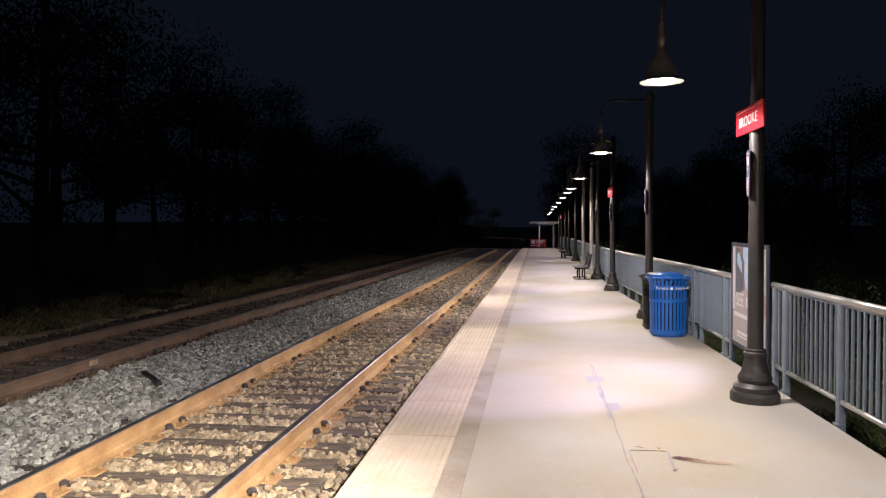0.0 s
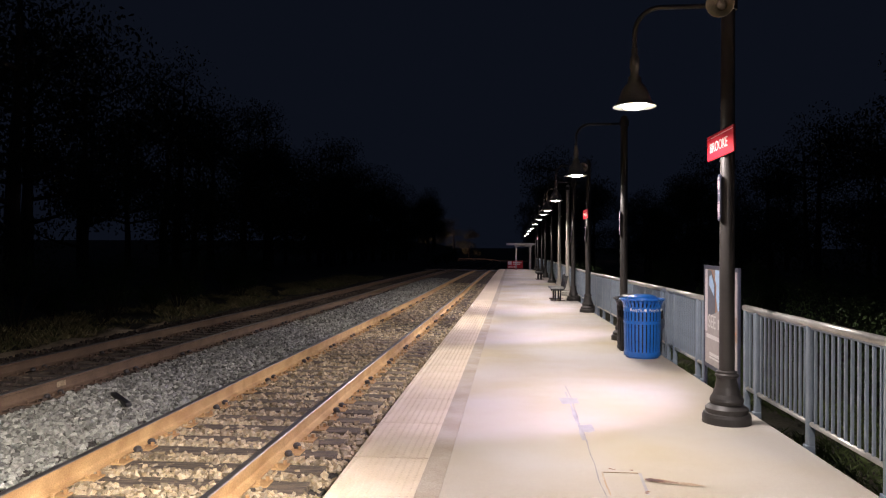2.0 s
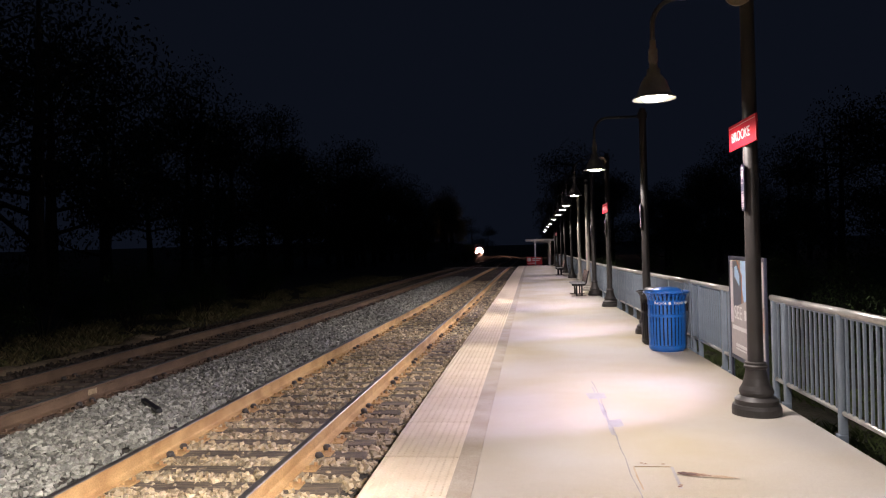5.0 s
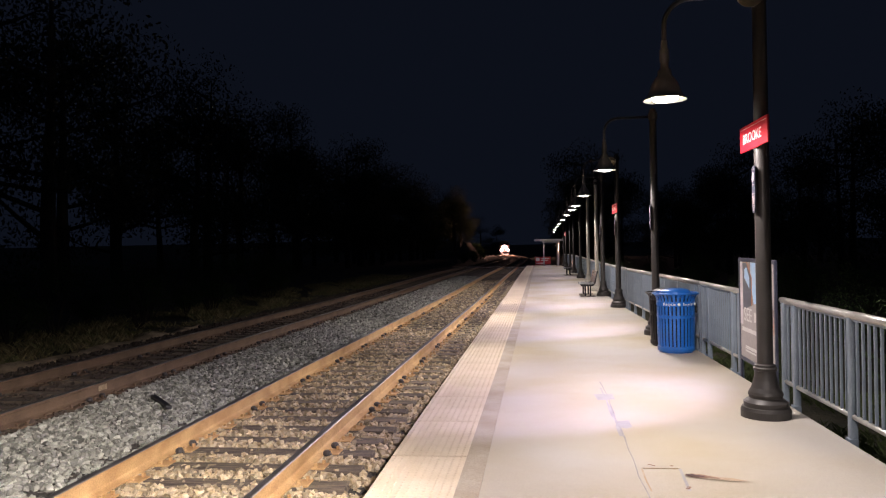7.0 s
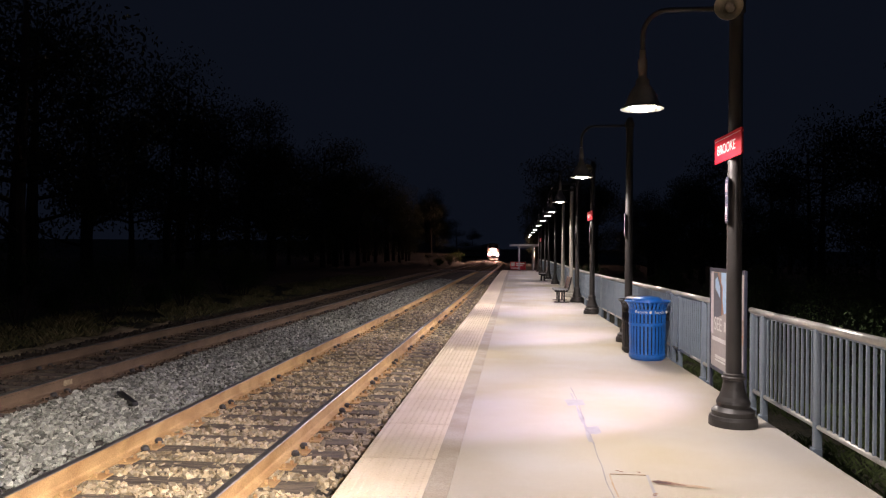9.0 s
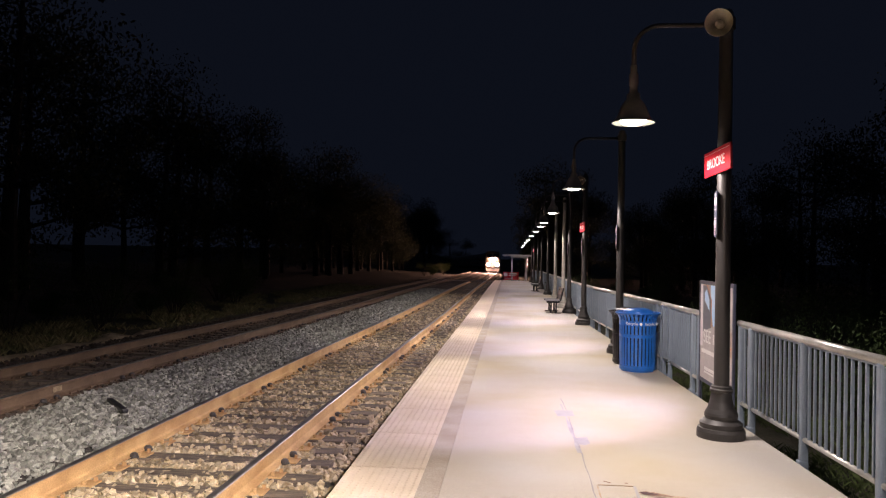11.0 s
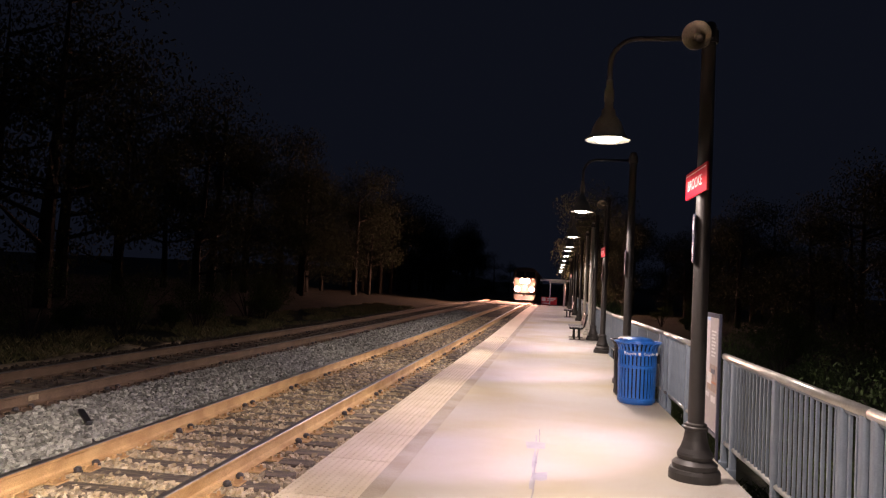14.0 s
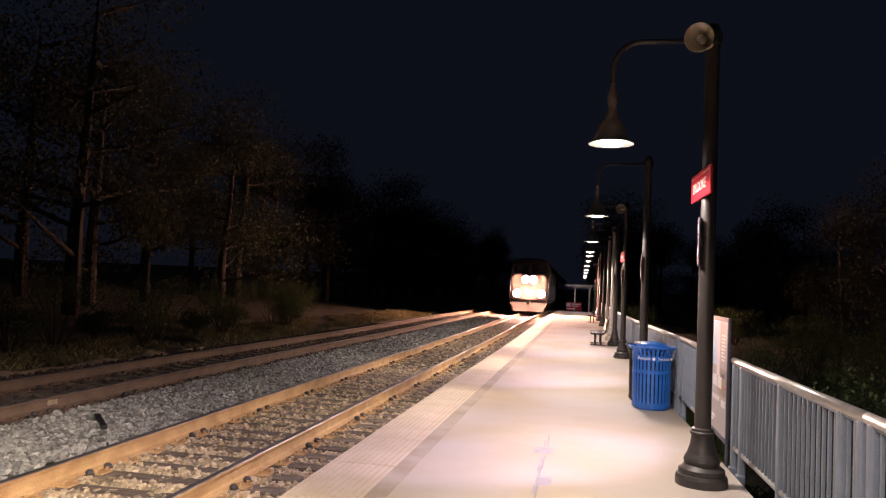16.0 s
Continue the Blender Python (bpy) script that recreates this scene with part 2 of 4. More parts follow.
def tube(bm, pts, r, seg=10):
    """A round bar along points."""
    pts = [Vector(p) for p in pts]
    rings, up = [], None
    for i, p in enumerate(pts):
        d = (pts[min(i + 1, len(pts) - 1)] - pts[max(i - 1, 0)]).normalized()
        if up is None:
            up = d.orthogonal().normalized()
        up = (up - d * up.dot(d)).normalized()
        side = d.cross(up)
        rr = r[i] if isinstance(r, (list, tuple)) else r
        rings.append([bm.verts.new(p + (up * math.cos(a) + side * math.sin(a)) * rr) for a in (2 * math.pi * k / seg for k in range(seg))])
    for a, b in zip(rings, rings[1:]):
        for k in range(seg):
            bm.faces.new((a[k], a[(k + 1) % seg], b[(k + 1) % seg], b[k]))
    bm.faces.new(rings[0][::-1])
    bm.faces.new(rings[-1])
    return bm


def tubed(pts, r, seg=10):
    return tube(bmesh.new(), pts, r, seg)


def sweep(sections, close=True):
    """Skins a list of equal rings of points."""
    bm = bmesh.new()
    rings = [[bm.verts.new(p) for p in s] for s in sections]
    n = len(rings[0])
    for a, b in zip(rings, rings[1:]):
        for k in range(n if close else n - 1):
            bm.faces.new((a[k], a[(k + 1) % n], b[(k + 1) % n], b[k]))
    if close:
        bm.faces.new(rings[0][::-1])
        bm.faces.new(rings[-1])
    bmesh.ops.recalc_face_normals(bm, faces=bm.faces[:])
    return bm


def empty(name, m=None, label="", category="", group="", kind=""):
    ob = new(name)
    ob.empty_display_size = 0.2
    if m is not None:
        ob.matrix_basis = m
    return tagged(ob, label, category, group, kind)


def lettering(name, text, size, mat, parent, m, extrude=0.002):
    cu = bpy.data.curves.new(name, "FONT")
    cu.body, cu.size, cu.extrude, cu.align_x, cu.align_y, cu.offset = text, size, extrude, "CENTER", "CENTER", size * 0.003
    tmp = new(name, cu)
    bpy.context.view_layer.update()
    me = bpy.data.meshes.new_from_object(tmp.evaluated_get(bpy.context.evaluated_depsgraph_get()))
    bpy.data.objects.remove(tmp)
    me.materials.clear()
    me.materials.append(mat)
    return link(name, me, parent, m=m)


FACE_TRACK = Matrix(((0, 0, -1, 0), (-1, 0, 0, 0), (0, 1, 0, 0), (0, 0, 0, 1)))   # a flat plate's right is -y, its up z, its face -x
FACE_BACK = Matrix(((1, 0, 0, 0), (0, 0, -1, 0), (0, 1, 0, 0), (0, 0, 0, 1)))     # faces -y


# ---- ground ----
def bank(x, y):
    """An unseen bank, added left of the curve to hide the train's early headlights; x as it lies before the curve."""
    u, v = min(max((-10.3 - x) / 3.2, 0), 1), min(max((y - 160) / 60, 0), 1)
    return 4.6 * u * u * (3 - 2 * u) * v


def build_ground():
    xs = [-2500, -700, -250, -120, -70, -45, -32, -24, -18, -15, -13, -12, -11, -10.2, -9.5, -9, -8, -4, 0, 3, 3.6, 4.5, 6, 8, 11, 15, 22, 35, 60, 120, 300, 900, 2500]
    ys = [-2500, -600, -200, -80] + list(range(-40, 340, 4)) + [360, 420, 520, 800, 1500, 2800]
    bm = bmesh.new()
    grid = []
    for y in ys:
        row = []
        for x in xs:
            g = grade(y) - 0.95
            if x < -10:
                g += 0.35 + min(1.2, (-10 - x) * 0.05)
            if abs(x) < 100 and (x < -9.4 or x > 3.5):
                g += 0.16 * noise.noise(Vector((x * 0.6, y * 0.4, 0)))
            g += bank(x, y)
            sh = bend(y) if x < 3 else 0.0
            row.append(bm.verts.new((x + sh * max(0.0, 1 - abs(x) / 700), y, g)))
        grid.append(row)
    for a, b in zip(grid, grid[1:]):
        for k in range(len(xs) - 1):
            bm.faces.new((a[k], a[k + 1], b[k + 1], b[k]))
    return tagged(part("ground", bm, GRASSY, smooth=True), "rough dark grassy ground beside the railway", "ground", kind="structure")


def ballast_height(x):
    """Ballast surface against the platform's level."""
    t, f = TOR - 0.205, FAR_TOR - 0.205
    pts = ((-10.4, f - 0.76), (-8.3, f - 0.05), (-7.6, f), (-6.9, f - 0.03), (-5.3, f - 0.03), (-4.95, f + 0.01), (-4.3, t + 0.09), (-3.75, t + 0.04), (-3.3, t - 0.03), (-1.5, t - 0.035), (-1.0, t - 0.06), (-0.5, t - 0.10))
    return float(np.interp(x, [p[0] for p in pts], [p[1] for p in pts]))


def build_ballast():
    xs = [-10.4, -9.4, -8.3, -7.6, -6.9, -6.1, -5.3, -4.95, -4.6, -4.3, -4.0, -3.75, -3.3, -2.4, -1.5, -1.0, -0.5]
    secs = []
    for y in list(range(-40, 160, 2)) + list(range(160, 480, 6)):
        g, b = grade(y), bend(y)
        secs.append([Vector((x + b, y, g + ballast_height(x) + (0.03 * noise.noise(Vector((x * 2, y * 0.7, 3))) if y < 90 else 0))) for x in xs])
    bed = part("ballast_bed", sweep(secs, close=False), BALLAST_BED)
    return tagged(bed, "crushed-stone ballast bed under both tracks", "ballast", kind="structure")


def scatter_stones(name, n, x0, x1, y0, y1, size, mat, label, seed, skip_ties):
    rng = np.random.default_rng(seed)
    base = np.array([(i, j, k) for k in (-0.62, 0.62) for j in (-0.8, 0.8) for i in (-0.8, 0.8)])
    tri = np.array([(0, 2, 1), (1, 2, 3), (4, 5, 6), (5, 7, 6), (0, 1, 5), (0, 5, 4), (2, 6, 3), (3, 6, 7), (0, 4, 2), (2, 4, 6), (1, 3, 5), (3, 7, 5)])
    x, y = rng.uniform(x0, x1, n), rng.uniform(y0, y1, n)
    if skip_ties:
        ph = ((y - TIE_START) / TIE_STEP + 0.5) % 1.0 - 0.5
        keep = np.abs(ph) * TIE_STEP > 0.085 + 0.045 * rng.random(n)
        keep |= rng.random(n) < 0.13
        x, y = x[keep], y[keep]
        n = len(x)
    z = np.array([ballast_height(a) + grade(b) for a, b in zip(x, y)]) + rng.uniform(-0.030, 0.040, n)
    s = size * rng.uniform(0.55, 1.35, n)
    v = (base[None] + rng.uniform(-0.33, 0.33, (n, 8, 3))) * s[:, None, None]
    v *= rng.uniform(0.6, 1.35, (n, 1, 3))
    a = rng.uniform(0, 2 * np.pi, n)
    tl = rng.uniform(-1.2, 1.2, n)
    c, d, ct, st = np.cos(a)[:, None], np.sin(a)[:, None], np.cos(tl)[:, None], np.sin(tl)[:, None]
    vx, vy, vz = v[..., 0], v[..., 1], v[..., 2]
    vy, vz = vy * ct - vz * st, vy * st + vz * ct
    vx, vy = vx * c - vy * d, vx * d + vy * c
    pts = np.stack([vx + x[:, None], vy + y[:, None], vz + z[:, None]], -1).reshape(-1, 3)
    faces = (tri[None] + 8 * np.arange(n)[:, None, None]).reshape(-1, 3)
    me = bpy.data.meshes.new(name)
    me.vertices.add(len(pts))
    me.vertices.foreach_set("co", pts.ravel())
    me.loops.add(faces.size)
    me.loops.foreach_set("vertex_index", faces.ravel())
    me.polygons.add(len(faces))
    me.polygons.foreach_set("loop_start", np.arange(len(faces)) * 3)
    me.polygons.foreach_set("loop_total", np.full(len(faces), 3))
    me.polygons.foreach_set("use_smooth", np.zeros(len(faces), dtype=bool))
    me.update(calc_edges=True)
    me.materials.append(mat)
    return tagged(link(name, me), label, "ballast stones", kind="stuff")


# ---- tracks ----
TIE_STEP, TIE_START = 0.4805, 2.90
RAIL_PROFILE = ((-0.07, 0), (0.07, 0), (0.07, 0.012), (0.02, 0.03), (0.009, 0.045), (0.009, 0.135), (0.036, 0.148), (0.036, 0.172), (0.028, 0.18), (-0.028, 0.18), (-0.036, 0.172), (-0.036, 0.148), (-0.009, 0.135), (-0.009, 0.045), (-0.02, 0.03), (-0.07, 0.012))


def rail(parent, cx, tor, rust):
    secs = []
    for y in list(range(-40, 136, 3)) + list(range(136, 480, 4)):
        g, b = grade(y) + tor - 0.18, bend(y)
        secs.append([Vector((cx + b + u, y, g + v)) for u, v in RAIL_PROFILE])
    bm = sweep(secs)
    for f in bm.faces:
        c = [v.co for v in f.verts]
        if f.normal.z > 0.35 and min(p.z - (grade(p.y) + tor - 0.18) for p in c) > 0.165:
            f.material_index = 1
    return part("rail", bm, (rust, STEEL), parent, "rusty steel rail with a polished top")


def build_track(cx, tor, label, rust):
    tr = empty("railway_track", None, label, "railway track", "main line tracks", "structure")
    for dx in (-0.7535, 0.7535):
        rail(tr, cx + dx, tor, rust)
    tie_me = mesh_of("tie", box(bmesh.new(), -1.30, 1.30, -0.112, 0.112, -0.17, 0, bevel=0.008), TIE)
    bm = bmesh.new()
    box(bm, -0.19, 0.19, -0.09, 0.09, 0, 0.016, bevel=0.004)
    for sx, sy in ((-0.105, 0.05), (0.105, -0.05), (-0.15, -0.055), (0.15, 0.055)):
        box(bm, sx - 0.014, sx + 0.014, sy - 0.012, sy + 0.012, 0.016, 0.052)
    plate_me = mesh_of("tie_plate", bm, rust)
    bm = bmesh.new()
    for sx in (-0.095, 0.095):
        for sy in (-0.14, 0.14):
            lathe(bm, [(0.030, 0), (0.040, 0.016), (0.037, 0.038), (0.020, 0.052)], 10, Matrix.Translation((sx, sy, 0)))
            box(bm, sx - 0.045, sx + 0.045, sy - 0.016, sy + 0.016, 0, 0.018)
    clip_me = mesh_of("rail_anchor", bm, POST_BROWN)
    rng = random.Random(int(-cx * 10))
    rest = bmesh.new()
    for k in range(-40, 340):
        y = TIE_START + k * TIE_STEP
        z = grade(y) + tor - 0.196
        m = pose(cx + rng.uniform(-0.05, 0.05), y + rng.uniform(-0.02, 0.02), z + rng.uniform(-0.008, 0.002), 0, 0, rng.uniform(-1, 1))
        if k < 140:
            link("tie", tie_me, tr, m=m)
        else:
            box(rest, m.translation.x - 1.3 + bend(y), m.translation.x + 1.3 + bend(y), y - 0.11, y + 0.11, z - 0.1, z)
        if -2 < k < 60:
            for dx in (-0.7535, 0.7535):
                link("tie_plate", plate_me, tr, m=pose(cx + dx, y, z + 0.001))
                if k % 4 == 1:
                    link("rail_anchor", clip_me, tr, m=pose(cx + dx, y, z + 0.014))
    far = part("distant_ties", rest, TIE, tr)
    far["kind"] = "stuff"
    return tr


# ---- platform ----
def build_platform():
    ys = [float(v) for v in np.linspace(-14, END, 60)]
    secs = []
    for y in ys:
        g, r = grade(y), rail_line(y) - 0.04
        secs.append([Vector(p) for p in ((-0.125, y, g - 1.2), (0.08, y, g - 1.2), (r, y, g - 1.2), (r, y, g), (0.08, y, g), (0.08, y, g - 0.02))][1:5] )
    slab = part("platform", sweep(secs), CONCRETE)
    tagged(slab, "pale worn concrete station platform", "platform", kind="structure")
    secs = [[Vector(p) for p in ((-0.70, y, grade(y) - 1.2), (0.077, y, grade(y) - 1.2), (0.077, y, grade(y) - 0.002), (-0.70, y, grade(y) - 0.002))] for y in ys]
    part("edge_beam", sweep(secs), CONCRETE_EDGE, slab, "brown-stained concrete edge beam")
    # a lengthwise crack with pale patches beside it
    rng = random.Random(4)
    def strip(name, mat, label, x, y0, y1, half, drift):
        bm, prev, y = bmesh.new(), None, y0
        while y < y1:
            h = half * (0.35 + 1.3 * abs(noise.noise(Vector((x, y * 1.6, 2)))))
            a, b = bm.verts.new((x - h, y, grade(y) + 0.0022)), bm.verts.new((x + h, y, grade(y) + 0.0022))
            if prev:
                bm.faces.new((prev[0], prev[1], b, a))
            prev = (a, b)
            y += 0.11
            x += rng.uniform(-drift, drift)
        part(name, bm, mat, slab, label)
    strip("crack", CRACK, "long grey filled crack", 1.265, 4.2, 9.75, 0.009, 0.006)
    strip("crack_filling", PATCH, "wide pale filling over the crack", 1.245, 7.0, 9.4, 0.022, 0.004)
    strip("sealed_joint", RUST_RUN, "dark seal along the inspection cover", 1.285, 5.5, 6.1, 0.014, 0.004)
    for cx, cy, w, h in ((1.235, 8.76, 0.20, 0.34), (1.32, 7.46, 0.13, 0.28)):
        bm = bmesh.new()
        ring = [bm.verts.new((cx + w * (a + rng.uniform(-0.08, 0.08)), cy + h * (b + rng.uniform(-0.08, 0.08)), grade(cy) + 0.004)) for a, b in ((-0.5, -0.5), (0.1, -0.55), (0.5, -0.4), (0.45, 0.1), (0.5, 0.5), (-0.1, 0.5), (-0.5, 0.4))]
        bm.faces.new(ring)
        part("repair_patch", bm, PATCH, slab, "pale repair patch")
    # inspection cover: a thin dark far edge, a wider pale side
    bm = bmesh.new()
    box(bm, 1.295, 1.575, 6.043, 6.051, -0.01, 0.0010)
    part("cover_frame", bm, RUST_RUN, slab, "thin stained joint behind an inspection cover")
    bm = bmesh.new()
    bm.faces.new([bm.verts.new(p) for p in ((1.538, 5.53, 0.0016), (1.560, 5.53, 0.0016), (1.586, 6.03, 0.0016), (1.564, 6.04, 0.0016))])
    part("cover_side", bm, PATCH, slab, "pale side joint of an inspection cover")
    # a rust stain that trails off
    rng = random.Random(9)
    for name, mat, label, xa, xb, half, z in (("rust_run", RUST_RUN, "faint orange run from the stain", 1.60, 2.02, 0.062, 0.0020), ("rust_stain", RUST_STAIN, "rust-brown stain", 1.585, 1.83, 0.054, 0.0032), ("rust_core", RUST_CORE, "dark core of the stain", 1.592, 1.72, 0.036, 0.0044)):
        bm, up, lo = bmesh.new(), [], []
        for k in range(15):
            u = k / 14
            x, yc = xa + (xb - xa) * u, 5.895 - 0.10 * ((xa + (xb - xa) * u) - 1.55) / 0.35
            h = half * (math.sin(math.pi * min(1, u * 3 + 0.12) / 2) * (1 - u) ** 0.55 + 0.02)
            up.append(bm.verts.new((x, yc + h * rng.uniform(0.75, 1.15), z)))
            lo.append(bm.verts.new((x, yc - h * rng.uniform(0.75, 1.15), z)))
        bm.faces.new(lo + up[::-1])
        part(name, bm, mat, slab, label)
    for cx, cy in ((1.36, 6.13), (1.385, 6.11), (1.527, 6.11), (1.545, 5.57), (1.56, 5.60), (0.42, 17.5), (0.10, 17.4), (0.16, 17.45)):
        bm = bmesh.new()
        ring = [bm.verts.new((cx + 0.017 * math.cos(a) * rng.uniform(0.5, 1.4), cy + 0.015 * math.sin(a) * rng.uniform(0.5, 1.4), grade(cy) + 0.006)) for a in (k * 0.6283 for k in range(10))]
        bm.faces.new(ring)
        part("dirt_spot", bm, RUST_STAIN, slab)
    return slab


def build_tactile(slab):
    strip = empty("tactile_strip", None, "pale yellow tactile warning strip with raised domes", "tactile paving", kind="structure")
    def tile(domes):
        bm = box(bmesh.new(), -0.315, 0.315, -0.603, 0.603, -0.03, 0.0, bevel=0.004)
        if domes:
            for i in range(10):
                for j in range(20):
                    lathe(bm, [(0.0135, 0), (0.011, 0.004), (0.0065, 0.0055)], 6, Matrix.Translation((-0.274 + i * 0.061, -0.579 + j * 0.061, 0)), cap=False)
                    # flat crown of the dome
                    bm.verts.ensure_lookup_table()
                    bm.faces.new(bm.verts[-6:])
        return mesh_of("tactile_tile", bm, TACTILE)
    near, far = tile(True), tile(False)
    y = 5.05 - 1.22 * 10 + 0.61
    while y < END - 0.6:
        s = math.degrees(math.atan((grade(y + 1) - grade(y - 1)) / 2))
        link("tactile_tile", near if 2 < y < 26 else far, strip, m=pose(-0.412, y, grade(y) + 0.003, s))
        y += 1.22
    return strip


# ---- railing ----
def railing_section(y0, y1, first_gap=0.0):
    th = empty("railing", None, "grey-blue painted steel railing with thin pickets", "railing", "railings along the platform")
    def at(y, z):
        return (rail_line(y) + 0.02, y, grade(y) + z + 0.04)
    part("handrail", tubed([at(y0 - 0.04, 1.05), at(y1 + 0.04, 1.05)], 0.036, 14), RAIL_TOP, th, "shiny worn handrail", smooth=True)
    part("lower_rail", tubed([at(y0, 0.17), at(y1, 0.17)], 0.024, 8), RAIL_TOP, th, "pale lower rail", smooth=True)
    bm = bmesh.new()
    tube(bm, [at(y0, 1.012), at(y1, 1.012)], 0.016, 6)
    part("upper_rail", bm, GALV, th)
    post_me = mesh_of("post", box(bmesh.new(), -0.034, 0.034, -0.036, 0.036, -0.14, 1.03, bevel=0.018), GALV)
    foot_me = mesh_of("bracket", box(bmesh.new(), -0.05, 0.03, -0.045, 0.045, -0.16, -0.02, bevel=0.01), GALV)
    ys = [y0 + 0.04] + [y0 + 0.37 + 1.33 * k for k in range(8) if y0 + 0.37 + 1.33 * k < y1 - 0.25] + [y1 - 0.04]
    for y in ys:
        p = link("post", post_me, th, m=pose(*at(y, 0)))
        link("bracket", foot_me, p)
    pk = mesh_of("picket", box(bmesh.new(), -0.011, 0.011, -0.012, 0.012, 0.17, 1.012, bevel=0.003), GALV)
    for a, b in zip(ys, ys[1:]):
        m = max(1, round((b - a) / 0.113))
        for k in range(1, m):
            y = a + (b - a) * k / m
            link("picket", pk, th, m=pose(*at(y, 0)))
    return th


def build_railings():
    for a, b in ((-12.9, -7.3), (-7.25, -1.7), (-1.65, 1.15), (1.2, 5.2), (5.28, 8.69), (10.29, 12.45), (12.5, 16.7), (16.75, 20.95), (21.0, 25.2), (25.25, 29.45), (29.5, 33.7), (33.75, 37.95), (38.0, 42.2), (42.25, 46.4), (46.5, 53), (53.1, 60), (60.1, 67), (67.1, 74)):
        railing_section(a, b)


# ---- lamp posts ----
def build_lamp_post():
    th = empty("platform_lamp", None, "dark bronze platform lamp post with a lit bell shade", "lamp post", "lamps along the platform")
    base = [(0.235, 0), (0.235, 0.07), (0.222, 0.10), (0.205, 0.105), (0.208, 0.15), (0.19, 0.165), (0.155, 0.19), (0.165, 0.225), (0.158, 0.25), (0.135, 0.29), (0.112, 0.36), (0.100, 0.43), (0.098, 0.455), (0.112, 0.462), (0.114, 0.485), (0.10, 0.495), (0.10, 0.515), (0.078, 0.525)]
    part("post_base", turned(base, 44), POST_BROWN, th, "flared cast base", smooth=False)
    part("post_shaft", turned([(0.076, 0.50), (0.066, 4.30), (0.05, 4.34), (0.0, 4.36)], 20, cap=False), POST_BROWN, th, smooth=True)
    r = 0.26
    pts = [(-0.05, 0, 4.19), (-0.92 + r, 0, 4.19)] + [(-0.92 + r - r * math.sin(a), 0, 4.19 - r + r * math.cos(a)) for a in (k * math.pi / 16 for k in range(1, 9))] + [(-0.92, 0, 3.70)]
    part("arm", tubed(pts, 0.024, 10), POST_BROWN, th, smooth=True)
    part("collar", turned([(0.085, 4.14), (0.088, 4.15), (0.088, 4.25), (0.085, 4.26)], 20), POST_BROWN, th)
    sh = [(0.030, 3.78), (0.034, 3.70), (0.046, 3.69), (0.048, 3.58), (0.040, 3.56), (0.044, 3.50), (0.066, 3.485), (0.070, 3.43), (0.095, 3.405), (0.125, 3.36), (0.148, 3.30), (0.165, 3.25), (0.192, 3.218), (0.218, 3.195), (0.218, 3.185)]
    part("shade", turned(sh, 28, Matrix.Translation((-0.92, 0, 0)), cap=False), SHADE, th, "bell-shaped lamp shade", smooth=True)
    li = [(0.215, 3.186), (0.195, 3.207), (0.16, 3.24), (0.12, 3.285)]
    part("reflector", turned(li, 28, Matrix.Translation((-0.92, 0, 0)), cap=False), REFLECTOR, th, smooth=True)
    le = [(0.001, 3.166), (0.06, 3.168), (0.105, 3.177), (0.13, 3.20), (0.138, 3.225), (0.125, 3.25)]
    part("lens", turned(le, 24, Matrix.Translation((-0.92, 0, 0)), cap=True), LENS, th, "glowing white lens", smooth=True)
    return th


def build_horn():
    th = empty("horn_loudspeaker", None, "beige round horn loudspeaker on a lamp post", "loudspeaker", "loudspeakers")
    tilt = pose(0, 0, 0, 90)    # the mouth faces -y
    bell = [(0.130, 0.20), (0.133, 0.195), (0.127, 0.19), (0.105, 0.14), (0.075, 0.07), (0.05, 0.02), (0.045, -0.10), (0.0, -0.11)]
    part("bell", turned(bell, 28, tilt, cap=False), HORN, th, smooth=True)
    part("driver", turned([(0.055, -0.10), (0.06, -0.09), (0.06, -0.20), (0.05, -0.21)], 20, tilt), HORN, th)
    part("phase_plug", turned([(0.0, 0.17), (0.03, 0.15), (0.042, 0.11), (0.042, 0.03)], 20, tilt, cap=False), HORN, th, smooth=True)
    part("bracket", boxed(0.0, 0.10, 0.12, 0.16, -0.02, 0.02, bevel=0.004), POST_BROWN, th)
    return th


def build_station_sign():
    th = empty("station_name_sign", None, "red station name sign with white lettering", "sign", "station name signs")
    part("panel", box(bmesh.new(), -0.012, 0.012, -0.352, 0.352, -0.131, 0.131, bevel=0.006), RED, th)
    part("edge_line", boxed(-0.0145, -0.0118, -0.335, 0.335, 0.094, 0.099), WHITE, th, "thin white line")
    lettering("lettering", "BROOKE", 0.142, WHITE, th, Matrix.Translation((-0.0145, 0.025, -0.012)) @ FACE_TRACK @ Matrix.Diagonal((0.86, 1, 1, 1)), 0.0015)
    part("clamp", boxed(0.012, 0.03, -0.03, 0.03, -0.06, 0.06, bevel=0.004), POST_BROWN, th)
    return th


